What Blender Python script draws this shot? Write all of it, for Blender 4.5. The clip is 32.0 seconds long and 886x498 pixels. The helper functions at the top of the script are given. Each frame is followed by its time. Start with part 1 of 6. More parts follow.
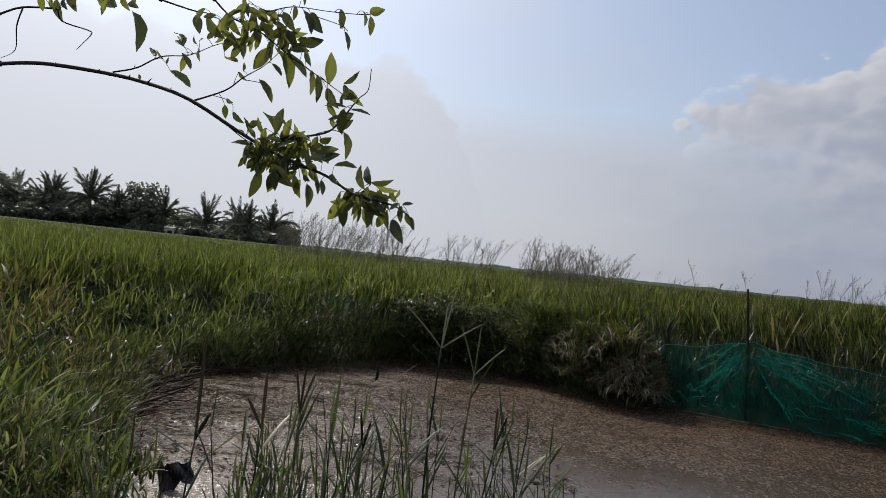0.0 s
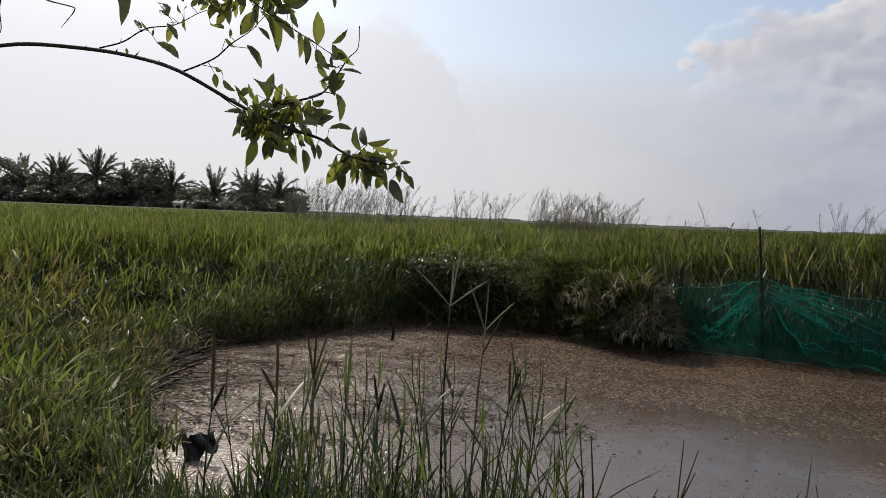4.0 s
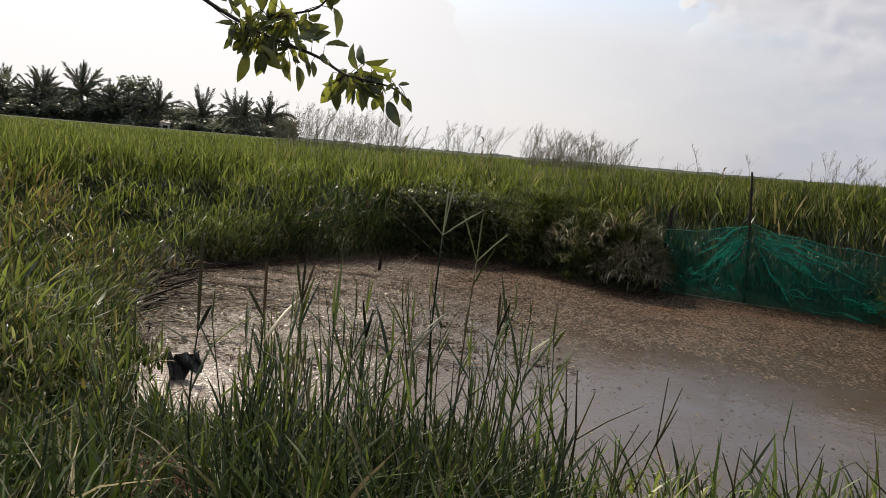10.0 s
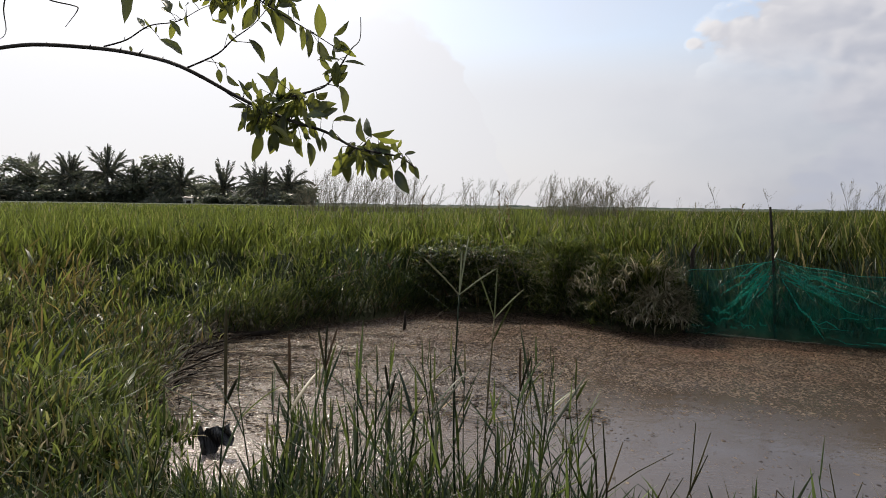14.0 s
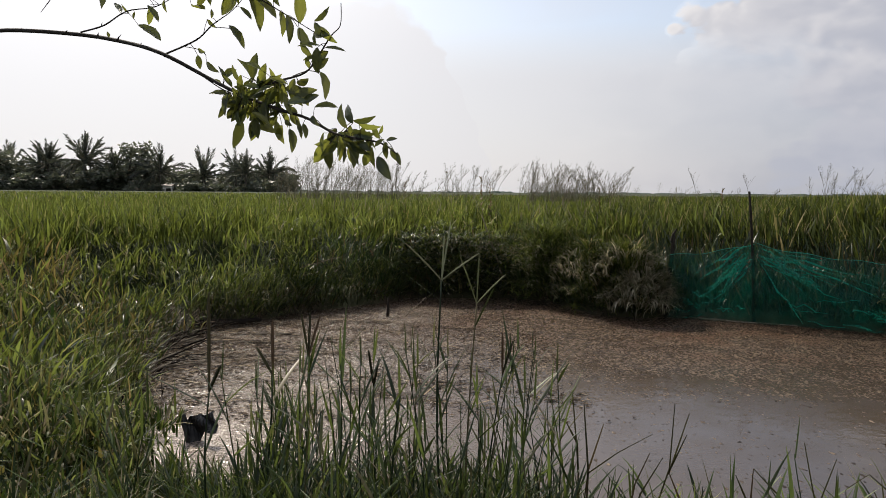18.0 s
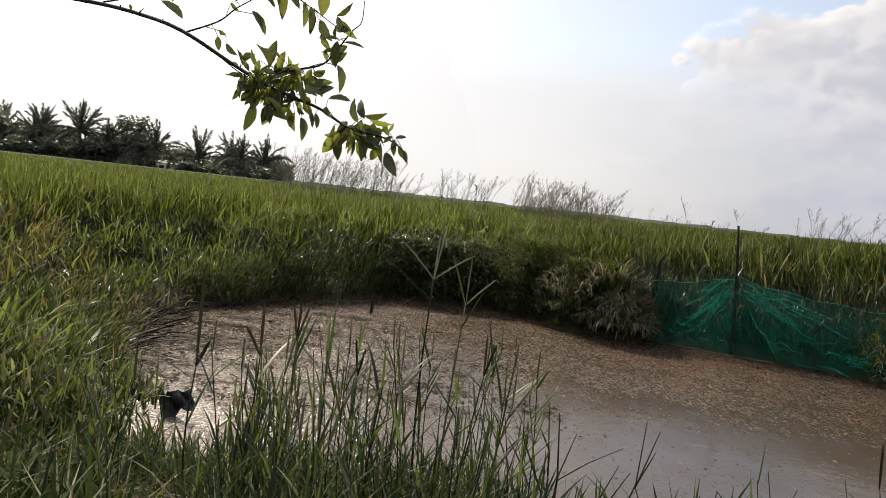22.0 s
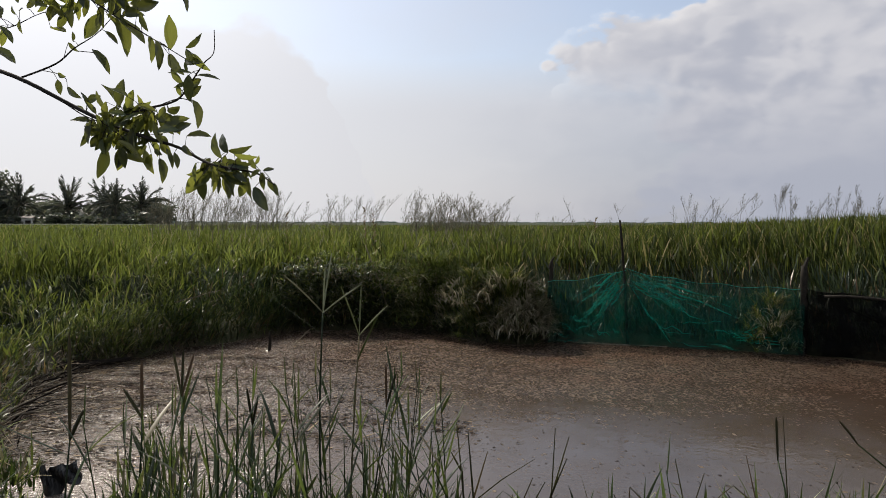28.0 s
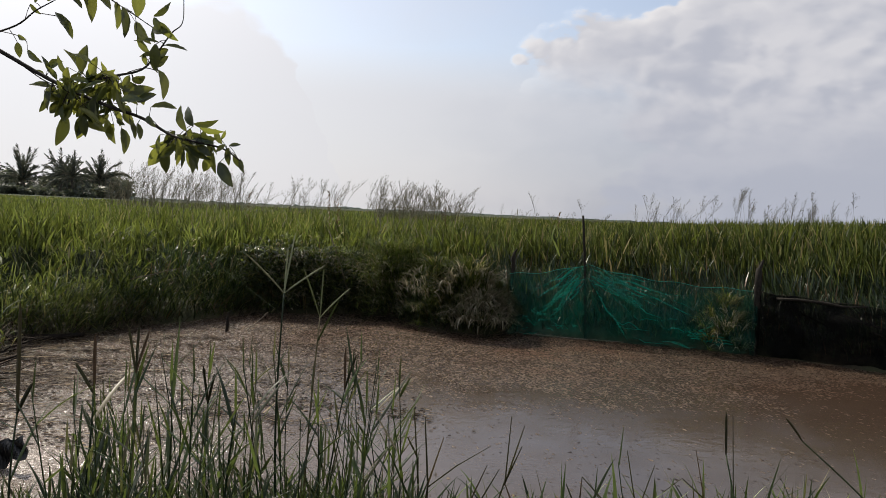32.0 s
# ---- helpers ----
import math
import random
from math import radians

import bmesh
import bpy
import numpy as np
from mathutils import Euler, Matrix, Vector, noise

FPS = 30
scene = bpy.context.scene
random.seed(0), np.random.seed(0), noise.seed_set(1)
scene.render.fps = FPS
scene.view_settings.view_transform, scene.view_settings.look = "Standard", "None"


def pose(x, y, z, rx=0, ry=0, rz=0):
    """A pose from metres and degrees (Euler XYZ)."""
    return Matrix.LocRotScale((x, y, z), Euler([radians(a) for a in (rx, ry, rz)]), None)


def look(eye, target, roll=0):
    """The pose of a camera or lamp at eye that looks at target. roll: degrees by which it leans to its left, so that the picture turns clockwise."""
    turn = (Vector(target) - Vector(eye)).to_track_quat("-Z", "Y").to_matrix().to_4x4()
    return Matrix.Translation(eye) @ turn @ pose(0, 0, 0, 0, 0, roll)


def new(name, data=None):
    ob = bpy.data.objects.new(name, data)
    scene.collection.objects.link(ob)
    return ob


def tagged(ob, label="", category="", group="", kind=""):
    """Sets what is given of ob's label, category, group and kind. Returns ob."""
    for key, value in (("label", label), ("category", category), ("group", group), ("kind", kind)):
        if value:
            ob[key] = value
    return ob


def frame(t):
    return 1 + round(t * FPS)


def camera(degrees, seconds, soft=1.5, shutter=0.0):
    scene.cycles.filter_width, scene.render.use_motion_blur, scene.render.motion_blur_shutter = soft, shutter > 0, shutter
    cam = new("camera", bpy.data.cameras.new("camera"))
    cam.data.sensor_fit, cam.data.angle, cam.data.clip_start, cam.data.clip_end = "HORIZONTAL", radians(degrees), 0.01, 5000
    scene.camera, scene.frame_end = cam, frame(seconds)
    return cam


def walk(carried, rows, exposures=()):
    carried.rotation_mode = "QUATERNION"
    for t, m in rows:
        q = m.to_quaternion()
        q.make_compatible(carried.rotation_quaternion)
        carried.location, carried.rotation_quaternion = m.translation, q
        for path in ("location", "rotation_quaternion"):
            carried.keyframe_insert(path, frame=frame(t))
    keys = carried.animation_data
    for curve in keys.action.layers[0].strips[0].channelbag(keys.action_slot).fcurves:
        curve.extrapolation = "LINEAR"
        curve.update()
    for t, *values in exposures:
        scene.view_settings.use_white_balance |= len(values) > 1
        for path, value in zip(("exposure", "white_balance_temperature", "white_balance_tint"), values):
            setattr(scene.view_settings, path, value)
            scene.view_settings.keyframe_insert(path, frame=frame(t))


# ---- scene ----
cam = camera(62.2, 32.0, soft=0.5, shutter=0.0)
PATH = [
    (0, (-0.032, -0.017, 1.589), (0.017, 1.982, 1.62), 6.0),
    (0.5, (-0.014, -0.024, 1.592), (0.062, 1.974, 1.56), 2.9),
    (1, (-0.023, 0.002, 1.595), (0.038, 2.001, 1.561), 3.8),
    (1.5, (-0.017, 0.0, 1.595), (0.03, 1.999, 1.538), 2.9),
    (2, (-0.016, -0.003, 1.593), (0.014, 1.996, 1.531), 2.7),
    (2.5, (-0.011, -0.002, 1.59), (0.019, 1.997, 1.516), 2.4),
    (3, (-0.015, -0.009, 1.589), (0.011, 1.989, 1.519), 3.0),
    (3.5, (-0.013, 0.006, 1.59), (0.012, 2.004, 1.51), 2.5),
    (5.5, (-0.009, 0.013, 1.592), (0.03, 2.01, 1.497), 2.0),
    (6, (-0.009, 0.012, 1.598), (0.024, 2.009, 1.491), 0.8),
    (6.5, (0.0, 0.008, 1.599), (0.036, 2.005, 1.489), -0.2),
    (7, (0.011, 0.0, 1.601), (0.057, 1.994, 1.457), -3.5),
    (7.5, (0.025, 0.019, 1.63), (0.092, 2.008, 1.429), -5.5),
    (8, (0.015, 0.032, 1.612), (0.098, 2.023, 1.444), -2.8),
    (8.5, (0.006, 0.004, 1.612), (0.11, 1.996, 1.466), -1.9),
    (9, (0.003, 0.04, 1.606), (0.056, 2.031, 1.427), -1.5),
    (9.5, (0.009, 0.028, 1.619), (0.149, 1.99, 1.259), -1.4),
    (10, (-0.027, 0.051, 1.571), (0.047, 2.032, 1.306), 4.9),
    (10.5, (-0.002, 0.047, 1.601), (0.044, 2.034, 1.38), 0.6),
    (11, (0.021, 0.032, 1.601), (-0.003, 2.022, 1.402), -2.7),
    (11.5, (0.014, 0.008, 1.602), (0.007, 1.999, 1.414), -1.2),
    (12, (-0.009, 0.003, 1.596), (-0.027, 1.997, 1.452), 1.9),
    (12.5, (-0.002, -0.034, 1.588), (-0.005, 1.962, 1.466), 0.5),
    (13, (0.0, -0.001, 1.601), (0.0, 1.995, 1.461), -0.0),
    (13.5, (0.0, -0.002, 1.602), (0.006, 1.994, 1.479), 0.6),
    (14, (-0.002, 0.005, 1.594), (0.001, 2.002, 1.475), 0.8),
    (14.5, (0.0, -0.005, 1.598), (-0.003, 1.993, 1.493), 1.1),
    (16.5, (0.022, -0.042, 1.597), (-0.003, 1.954, 1.474), -2.7),
    (17, (0.014, 0.013, 1.591), (0.04, 2.005, 1.413), -1.1),
    (17.5, (-0.003, -0.014, 1.585), (0.024, 1.981, 1.448), 1.7),
    (18, (0.0, -0.009, 1.592), (0.05, 1.984, 1.437), 0.5),
    (18.5, (0.008, -0.019, 1.599), (0.016, 1.976, 1.452), -1.4),
    (19, (-0.002, -0.01, 1.593), (0.056, 1.979, 1.394), 1.0),
    (19.5, (-0.006, 0.018, 1.583), (0.055, 1.999, 1.312), 2.0),
    (20, (-0.002, 0.028, 1.594), (0.051, 2.011, 1.341), 0.4),
    (20.5, (0.005, 0.032, 1.598), (0.053, 2.017, 1.353), -1.0),
    (21, (-0.002, 0.041, 1.592), (0.053, 2.023, 1.338), 0.5),
    (21.5, (-0.001, 0.036, 1.594), (0.112, 2.015, 1.33), 0.2),
    (22, (-0.027, -0.073, 1.579), (0.056, 1.92, 1.44), 6.3),
    (22.5, (-0.043, -0.016, 1.578), (0.043, 1.981, 1.508), 8.8),
    (23, (-0.021, 0.004, 1.578), (0.121, 1.997, 1.478), 5.3),
    (23.5, (-0.011, -0.021, 1.579), (0.098, 1.972, 1.444), 3.8),
    (24, (-0.014, -0.022, 1.582), (0.082, 1.972, 1.464), 4.4),
    (24.5, (-0.014, -0.012, 1.581), (0.081, 1.981, 1.447), 4.2),
    (25, (-0.008, -0.015, 1.589), (0.089, 1.977, 1.446), 4.4),
    (25.5, (-0.015, -0.009, 1.581), (0.08, 1.984, 1.451), 4.8),
    (27.5, (-0.006, -0.031, 1.584), (0.179, 1.956, 1.453), 3.0),
    (28, (0.011, -0.001, 1.594), (0.372, 1.964, 1.522), 0.1),
    (28.5, (0.01, -0.008, 1.594), (0.443, 1.944, 1.569), -0.1),
    (29, (0.01, -0.013, 1.584), (0.553, 1.912, 1.557), 3.4),
    (29.5, (-0.002, -0.043, 1.587), (0.431, 1.907, 1.679), 4.4),
    (30, (0.0, -0.075, 1.591), (0.394, 1.885, 1.643), 4.2),
    (30.5, (0.008, -0.023, 1.582), (0.34, 1.945, 1.459), 3.1),
    (31, (0.015, 0.037, 1.58), (0.485, 1.973, 1.405), 2.3),
    (31.5, (0.006, -0.011, 1.577), (0.443, 1.938, 1.477), 4.0),
    (32, (0.006, 0.002, 1.583), (0.466, 1.946, 1.484), 2.7),
]
# seconds, stops, white balance
EXPOSURES = [(0.0, -0.45, 6150, 10), (1.0, -0.25, 6350, 10), (3.0, -0.22, 6480, 10), (6.0, -0.18, 6500, 10), (8.0, -0.02, 6750, 10), (9.0, 0.02, 6750, 10), (9.5, 0.28, 6800, 10), (10.0, 0.08, 6800, 10),
             (13.0, 0.0, 6600, 10), (17.0, -0.06, 6550, 10), (19.0, 0.08, 6750, 10), (20.0, 0.3, 6750, 10), (22.0, 0.2, 6850, 10), (23.0, -0.09, 6500, 10), (24.0, -0.1, 6550, 10), (28.0, -0.17, 6500, 10), (29.0, -0.13, 6450, 10),
             (30.0, -0.37, 6300, 10), (31.0, 0.1, 6800, 10), (32.0, -0.1, 6550, 10)]
walk(cam, [(t, look(eye, target, roll)) for t, eye, target, roll in PATH], EXPOSURES)

# ---- world, sun ----
SUN_AZ, SUN_EL = radians(-25), radians(46)      # left of straight ahead, fairly high
sun_dir = Vector((math.sin(SUN_AZ) * math.cos(SUN_EL), math.cos(SUN_AZ) * math.cos(SUN_EL), math.sin(SUN_EL)))
sun_data = bpy.data.lights.new("sun", "SUN")
sun_data.energy, sun_data.angle, sun_data.color = 5.0, radians(0.6), (1.0, 0.92, 0.78)
sun = new("sun", sun_data)
sun.matrix_world = look(sun_dir * 60, (0, 0, 0))

world = bpy.data.worlds.new("sky")
scene.world = world
world.use_nodes = True
wt = world.node_tree
wt.nodes.clear()


def style(n, operation="", use_clamp=False, interpolation_type="", data_type="", blend_type=""):
    """The enumerations of a node, where it has them."""
    if operation:
        n.operation = operation
    if use_clamp:
        n.use_clamp = True
    if interpolation_type:
        n.interpolation_type = interpolation_type
    if data_type:
        n.data_type = data_type
    if blend_type:
        n.blend_type = blend_type


def wnode(kind, *ins, **attrs):
    n = wt.nodes.new(kind)
    style(n, **attrs)
    for i, v in enumerate(ins):
        if v is None:
            continue
        if isinstance(v, bpy.types.NodeSocket):
            wt.links.new(v, n.inputs[i])
        else:
            n.inputs[i].default_value = v
    return n


def wmath(op, a, b=None, c=None, clamp=False):
    return wnode("ShaderNodeMath", a, b, c, operation=op, use_clamp=clamp).outputs[0]


def wsmooth(v, lo, hi):
    n = wnode("ShaderNodeMapRange", v, lo, hi, 0.0, 1.0, interpolation_type="SMOOTHSTEP")
    return n.outputs[0]


def wmix(fac, a, b):
    n = wnode("ShaderNodeMix", data_type="RGBA")
    for sock, v in ((n.inputs[0], fac), (n.inputs[6], a), (n.inputs[7], b)):
        if isinstance(v, bpy.types.NodeSocket):
            wt.links.new(v, sock)
        else:
            sock.default_value = v
    return n.outputs[2]


way = wnode("ShaderNodeTexCoord").outputs["Generated"]
sep = wnode("ShaderNodeSeparateXYZ", way)
az = wmath("ARCTAN2", sep.outputs[0], sep.outputs[1])
el = wmath("ARCSINE", sep.outputs[2])
sky = wnode("ShaderNodeTexSky")
sky.sky_type, sky.sun_disc, sky.sun_elevation, sky.sun_rotation = "NISHITA", False, SUN_EL, SUN_AZ
sky.air_density, sky.dust_density, sky.ozone_density = 1.0, 2.0, 1.0
# cloud fields: large billows and small ones, flattened towards the horizon
flat = wnode("ShaderNodeCombineXYZ", az, wmath("MULTIPLY", el, 1.7), 0.0).outputs[0]
big = wnode("ShaderNodeTexNoise", flat, None, 4.2, 9.0, 0.56).outputs[0]
small = wnode("ShaderNodeTexNoise", flat, None, 13.0, 8.0, 0.6).outputs[0]
veil = wnode("ShaderNodeTexNoise", flat, None, 2.4, 5.0, 0.5).outputs[0]


def billow(vec, scale):
    """Rounded cauliflower heads of cumulus: high in the middle of each head."""
    n = wnode("ShaderNodeTexVoronoi", vec, None, scale, 2.5, 0.55)
    n.feature = "SMOOTH_F1"
    n.inputs["Smoothness"].default_value = 0.7
    return wmath("SUBTRACT", 0.62, n.outputs["Distance"])


warp = wnode("ShaderNodeTexNoise", flat, None, 9.0, 3.0, 0.5).outputs["Color"]
bent = wnode("ShaderNodeVectorMath", flat, wnode("ShaderNodeVectorMath", warp, (0.05, 0.05, 0.0), operation="MULTIPLY").outputs[0], operation="ADD").outputs[0]
sunward = wnode("ShaderNodeVectorMath", bent, (-0.013, 0.016, 0.0), operation="ADD").outputs[0]
heads, heads_lit = billow(bent, 12.0), billow(sunward, 12.0)
relief = wmath("ADD", wmath("MULTIPLY", wmath("SUBTRACT", heads, heads_lit), 1.7), 0.5, clamp=True)     # 1 on the sunlit flank of a head
puff = wmath("ADD", wmath("MULTIPLY", wmath("SUBTRACT", big, 0.5), 0.22), wmath("ADD", wmath("MULTIPLY", wmath("SUBTRACT", small, 0.5), 0.05), wmath("MULTIPLY", wmath("SUBTRACT", heads, 0.25), 0.10)))
# cumulus banks with a blue gap between them that opens upwards
edge_r = wmath("ADD", wmath("MINIMUM", wmath("SUBTRACT", wmath("MULTIPLY", wmath("SUBTRACT", az, 0.255), 0.45), wmath("SUBTRACT", el, 0.226)), wmath("MULTIPLY", wmath("SUBTRACT", az, 0.235), 0.6)), wmath("MULTIPLY", puff, 0.8))
edge_c = wmath("ADD", wmath("SUBTRACT", wmath("MULTIPLY", wmath("SUBTRACT", az, 0.08), 0.2), wmath("SUBTRACT", el, 0.158)), wmath("MULTIPLY", puff, 0.6))
edge_b = wmath("ADD", wmath("SUBTRACT", wmath("MULTIPLY", wmath("SUBTRACT", az, 0.45), 0.25), wmath("SUBTRACT", el, 0.145)), wmath("MULTIPLY", puff, 0.9))
rim = wmath("MAXIMUM", wmath("ADD", az, 0.08), 0.0)
edge_l = wmath("ADD", wmath("SUBTRACT", wmath("SUBTRACT", 0.278, el), wmath("MULTIPLY", wmath("MULTIPLY", rim, rim), 7.0)), wmath("MULTIPLY", puff, 0.35))
crisp = wsmooth(el, 0.15, 0.21)
bank_r = wmath("ADD", wmath("MULTIPLY", wsmooth(edge_r, -0.006, 0.016), crisp), wmath("MULTIPLY", wsmooth(edge_r, -0.05, 0.13), wmath("SUBTRACT", 1.0, crisp)))
bank_r = wmath("MAXIMUM", bank_r, wmath("MULTIPLY", wsmooth(edge_c, -0.012, 0.02), 0.8))
bank_l = wsmooth(edge_l, -0.010, 0.018)
cover = wmath("MAXIMUM", bank_r, wmath("MULTIPLY", bank_l, 0.95))
haze = wsmooth(el, 0.27, 0.14)
cover = wmath("MAXIMUM", cover, wmath("MULTIPLY", haze, 0.9))
cover = wmath("MAXIMUM", cover, wmath("ADD", wmath("MULTIPLY", wsmooth(veil, 0.42, 0.7), 0.3), 0.24))
# sunward side is bright, the low right-hand bank greyer underneath
glow = wsmooth(az, 0.38, -0.25)
low = wmath("MULTIPLY", wsmooth(az, 0.05, 0.55), wsmooth(el, 0.20, 0.05))
body = wmath("MULTIPLY", wmath("MULTIPLY", wsmooth(edge_r, 0.02, 0.11), wsmooth(el, 0.05, 0.19)), wsmooth(wmath("ADD", wmath("MULTIPLY", big, 0.75), wmath("MULTIPLY", wmath("SUBTRACT", 1.0, relief), 0.25)), 0.34, 0.68))
shade = wmath("ADD", wmath("MULTIPLY", low, 0.85), wmath("MULTIPLY", wmath("ADD", wmath("MULTIPLY", body, 0.5), wmath("MULTIPLY", wmath("MULTIPLY", wmath("SUBTRACT", 1.0, relief), wsmooth(el, 0.08, 0.19)), 0.30)), 0.9), clamp=True)
shade = wmath("MULTIPLY", shade, wmath("SUBTRACT", 1.0, wmath("MULTIPLY", wmath("MULTIPLY", wsmooth(edge_b, -0.02, 0.03), wsmooth(edge_b, 0.10, 0.03)), 0.22)))
shade = wmath("MULTIPLY", wmath("MULTIPLY", shade, wmath("ADD", wmath("MULTIPLY", wsmooth(az, -0.2, 0.3), 0.85), 0.15)), wsmooth(edge_r, -0.14, 0.08))
white = wmix(glow, (0.72, 0.72, 0.765, 1), (0.87, 0.872, 0.91, 1))
crest = wmath("MULTIPLY", wmath("MULTIPLY", wsmooth(edge_r, 0.055, 0.0), wsmooth(edge_r, -0.01, 0.004)), wmath("MULTIPLY", crisp, wsmooth(relief, 0.2, 0.7)))
white = wmix(wmath("MULTIPLY", crest, 0.9), white, (0.93, 0.91, 0.92, 1))
cloud = wmix(shade, white, (0.44, 0.47, 0.565, 1))
# bright haze round the sun
near_sun = wnode("ShaderNodeVectorMath", way, tuple(sun_dir), operation="DOT_PRODUCT").outputs["Value"]
aureole = wmath("ADD", 1.0, wmath("MULTIPLY", wmath("POWER", wmath("MAXIMUM", near_sun, 0.0), 14.0), 3.4))
clear = wnode("ShaderNodeBackground", sky.outputs[0], 0.15)
overcast = wnode("ShaderNodeBackground", cloud, wmath("MULTIPLY", aureole, 0.98))
both = wnode("ShaderNodeMixShader", cover, clear.outputs[0], overcast.outputs[0])
wnode("ShaderNodeOutputWorld", both.outputs[0])


# ---- materials ----
def material(name):
    m = bpy.data.materials.new(name)
    m.use_nodes = True
    m.node_tree.nodes.clear()
    return m


class Graph:
    """Short hand for building one material's nodes."""

    def __init__(self, name):
        self.mat = material(name)
        self.t = self.mat.node_tree

    def node(self, kind, *ins, **attrs):
        n = self.t.nodes.new(kind)
        style(n, **attrs)
        for i, v in enumerate(ins):
            self.put(n.inputs[i], v)
        return n

    def put(self, sock, v):
        if v is None:
            return
        if isinstance(v, bpy.types.NodeSocket):
            self.t.links.new(v, sock)
        else:
            sock.default_value = v

    def math(self, op, a, b=None, c=None, clamp=False):
        return self.node("ShaderNodeMath", a, b, c, operation=op, use_clamp=clamp).outputs[0]

    def smooth(self, v, lo, hi, a=0.0, b=1.0):
        return self.node("ShaderNodeMapRange", v, lo, hi, a, b, interpolation_type="SMOOTHSTEP").outputs[0]

    def mix(self, fac, a, b, blend="MIX"):
        n = self.node("ShaderNodeMix", data_type="RGBA", blend_type=blend)
        self.put(n.inputs[0], fac), self.put(n.inputs[6], a), self.put(n.inputs[7], b)
        return n.outputs[2]

    def noise(self, vec, scale, detail=4.0, rough=0.55):
        return self.node("ShaderNodeTexNoise", vec, None, scale, detail, rough).outputs[0]

    def position(self):
        return self.node("ShaderNodeNewGeometry").outputs["Position"]

    def island(self):
        return self.node("ShaderNodeNewGeometry").outputs["Random Per Island"]

    def pick(self):
        return self.node("ShaderNodeObjectInfo").outputs["Random"]

    def bsdf(self, color, rough=0.6, metal=0.0, spec=0.5, normal=None):
        n = self.node("ShaderNodeBsdfPrincipled")
        self.put(n.inputs["Base Color"], color), self.put(n.inputs["Roughness"], rough), self.put(n.inputs["Metallic"], metal)
        self.put(n.inputs["Specular IOR Level"], spec), self.put(n.inputs["Normal"], normal)
        return n

    def bump(self, height, strength=0.3, dist=0.01):
        n = self.node("ShaderNodeBump")
        self.put(n.inputs["Height"], height)
        n.inputs["Strength"].default_value, n.inputs["Distance"].default_value = strength, dist
        return n.outputs[0]

    def done(self, shader):
        self.node("ShaderNodeOutputMaterial", shader if isinstance(shader, bpy.types.NodeSocket) else shader.outputs[0])
        return self.mat


def leaf_material(name, dark, light, odd, through_light, rough=0.45, patch=0.6, odd_share=0.1, by_object=False, thin=0.4, spec=0.4):
    """Foliage: two greens by blade and by patch, some dead ones, light passing through."""
    g = Graph(name)
    r = g.pick() if by_object else g.island()
    spots = g.noise(g.position(), patch, 3.0)
    f = g.smooth(g.math("ADD", g.math("MULTIPLY", r, 0.72), g.math("MULTIPLY", spots, 0.4)), 0.50, 0.92)
    c = g.mix(f, (*dark, 1), (*light, 1))
    r2 = g.math("FRACT", g.math("MULTIPLY", r, 37.7))
    c = g.mix(g.smooth(r2, 1 - odd_share, 1 - odd_share * 0.6), c, (*odd, 1))
    fine = g.noise(g.position(), 60.0, 2.0)
    c = g.mix(g.math("MULTIPLY", fine, 0.35), c, (dark[0] * 0.6, dark[1] * 0.6, dark[2] * 0.6, 1))
    face = g.bsdf(c, rough, 0.0, spec)
    trans = g.node("ShaderNodeBsdfTranslucent", g.mix(0.5, c, (*through_light, 1)))
    share = g.math("MULTIPLY", g.smooth(g.math("FRACT", g.math("MULTIPLY", r, 11.3)), 0.2, 0.9, 0.35, 1.3), thin) if by_object else thin
    return g.done(g.node("ShaderNodeMixShader", share, face.outputs[0], trans.outputs[0]))


M_rice = leaf_material("rice_leaf", (0.012, 0.024, 0.007), (0.21, 0.26, 0.075), (0.34, 0.29, 0.14), (0.26, 0.31, 0.05), odd_share=0.10, rough=0.5, thin=0.4, spec=0.1)
M_rice_ripe = leaf_material("rice_leaf_yellowing", (0.012, 0.022, 0.006), (0.125, 0.152, 0.038), (0.34, 0.27, 0.12), (0.18, 0.21, 0.035), odd_share=0.12, rough=0.55, thin=0.36, spec=0.08)
# dark weed green that also paints the shade low on the bank
M_under = leaf_material("weed_and_shade_leaf", (0.012, 0.025, 0.009), (0.085, 0.115, 0.04), (0.18, 0.10, 0.05), (0.06, 0.11, 0.02), odd_share=0.1, thin=0.22, rough=0.36, spec=0.35)
M_olive = leaf_material("yellowed_grass_leaf", (0.022, 0.023, 0.009), (0.22, 0.195, 0.085), (0.33, 0.22, 0.11), (0.28, 0.24, 0.06), odd_share=0.18, patch=1.2, rough=0.6, thin=0.34, spec=0.08)
M_straw = leaf_material("rotting_straw", (0.022, 0.014, 0.009), (0.16, 0.115, 0.072), (0.30, 0.24, 0.16), (0.12, 0.09, 0.05), odd_share=0.15, patch=2.0, rough=0.6, thin=0.1, spec=0.2)
# near-bank leaf with the stand's own shade put into its colour
M_nearweed = leaf_material("shade_toned_near_leaf", (0.010, 0.020, 0.007), (0.07, 0.105, 0.028), (0.13, 0.10, 0.045), (0.10, 0.15, 0.022), odd_share=0.08, thin=0.25, rough=0.5, spec=0.15)
M_dry = leaf_material("dry_grass_leaf", (0.17, 0.155, 0.10), (0.56, 0.515, 0.39), (0.07, 0.09, 0.03), (0.46, 0.41, 0.27), odd_share=0.22, patch=2.0, thin=0.42, rough=0.6, spec=0.15)
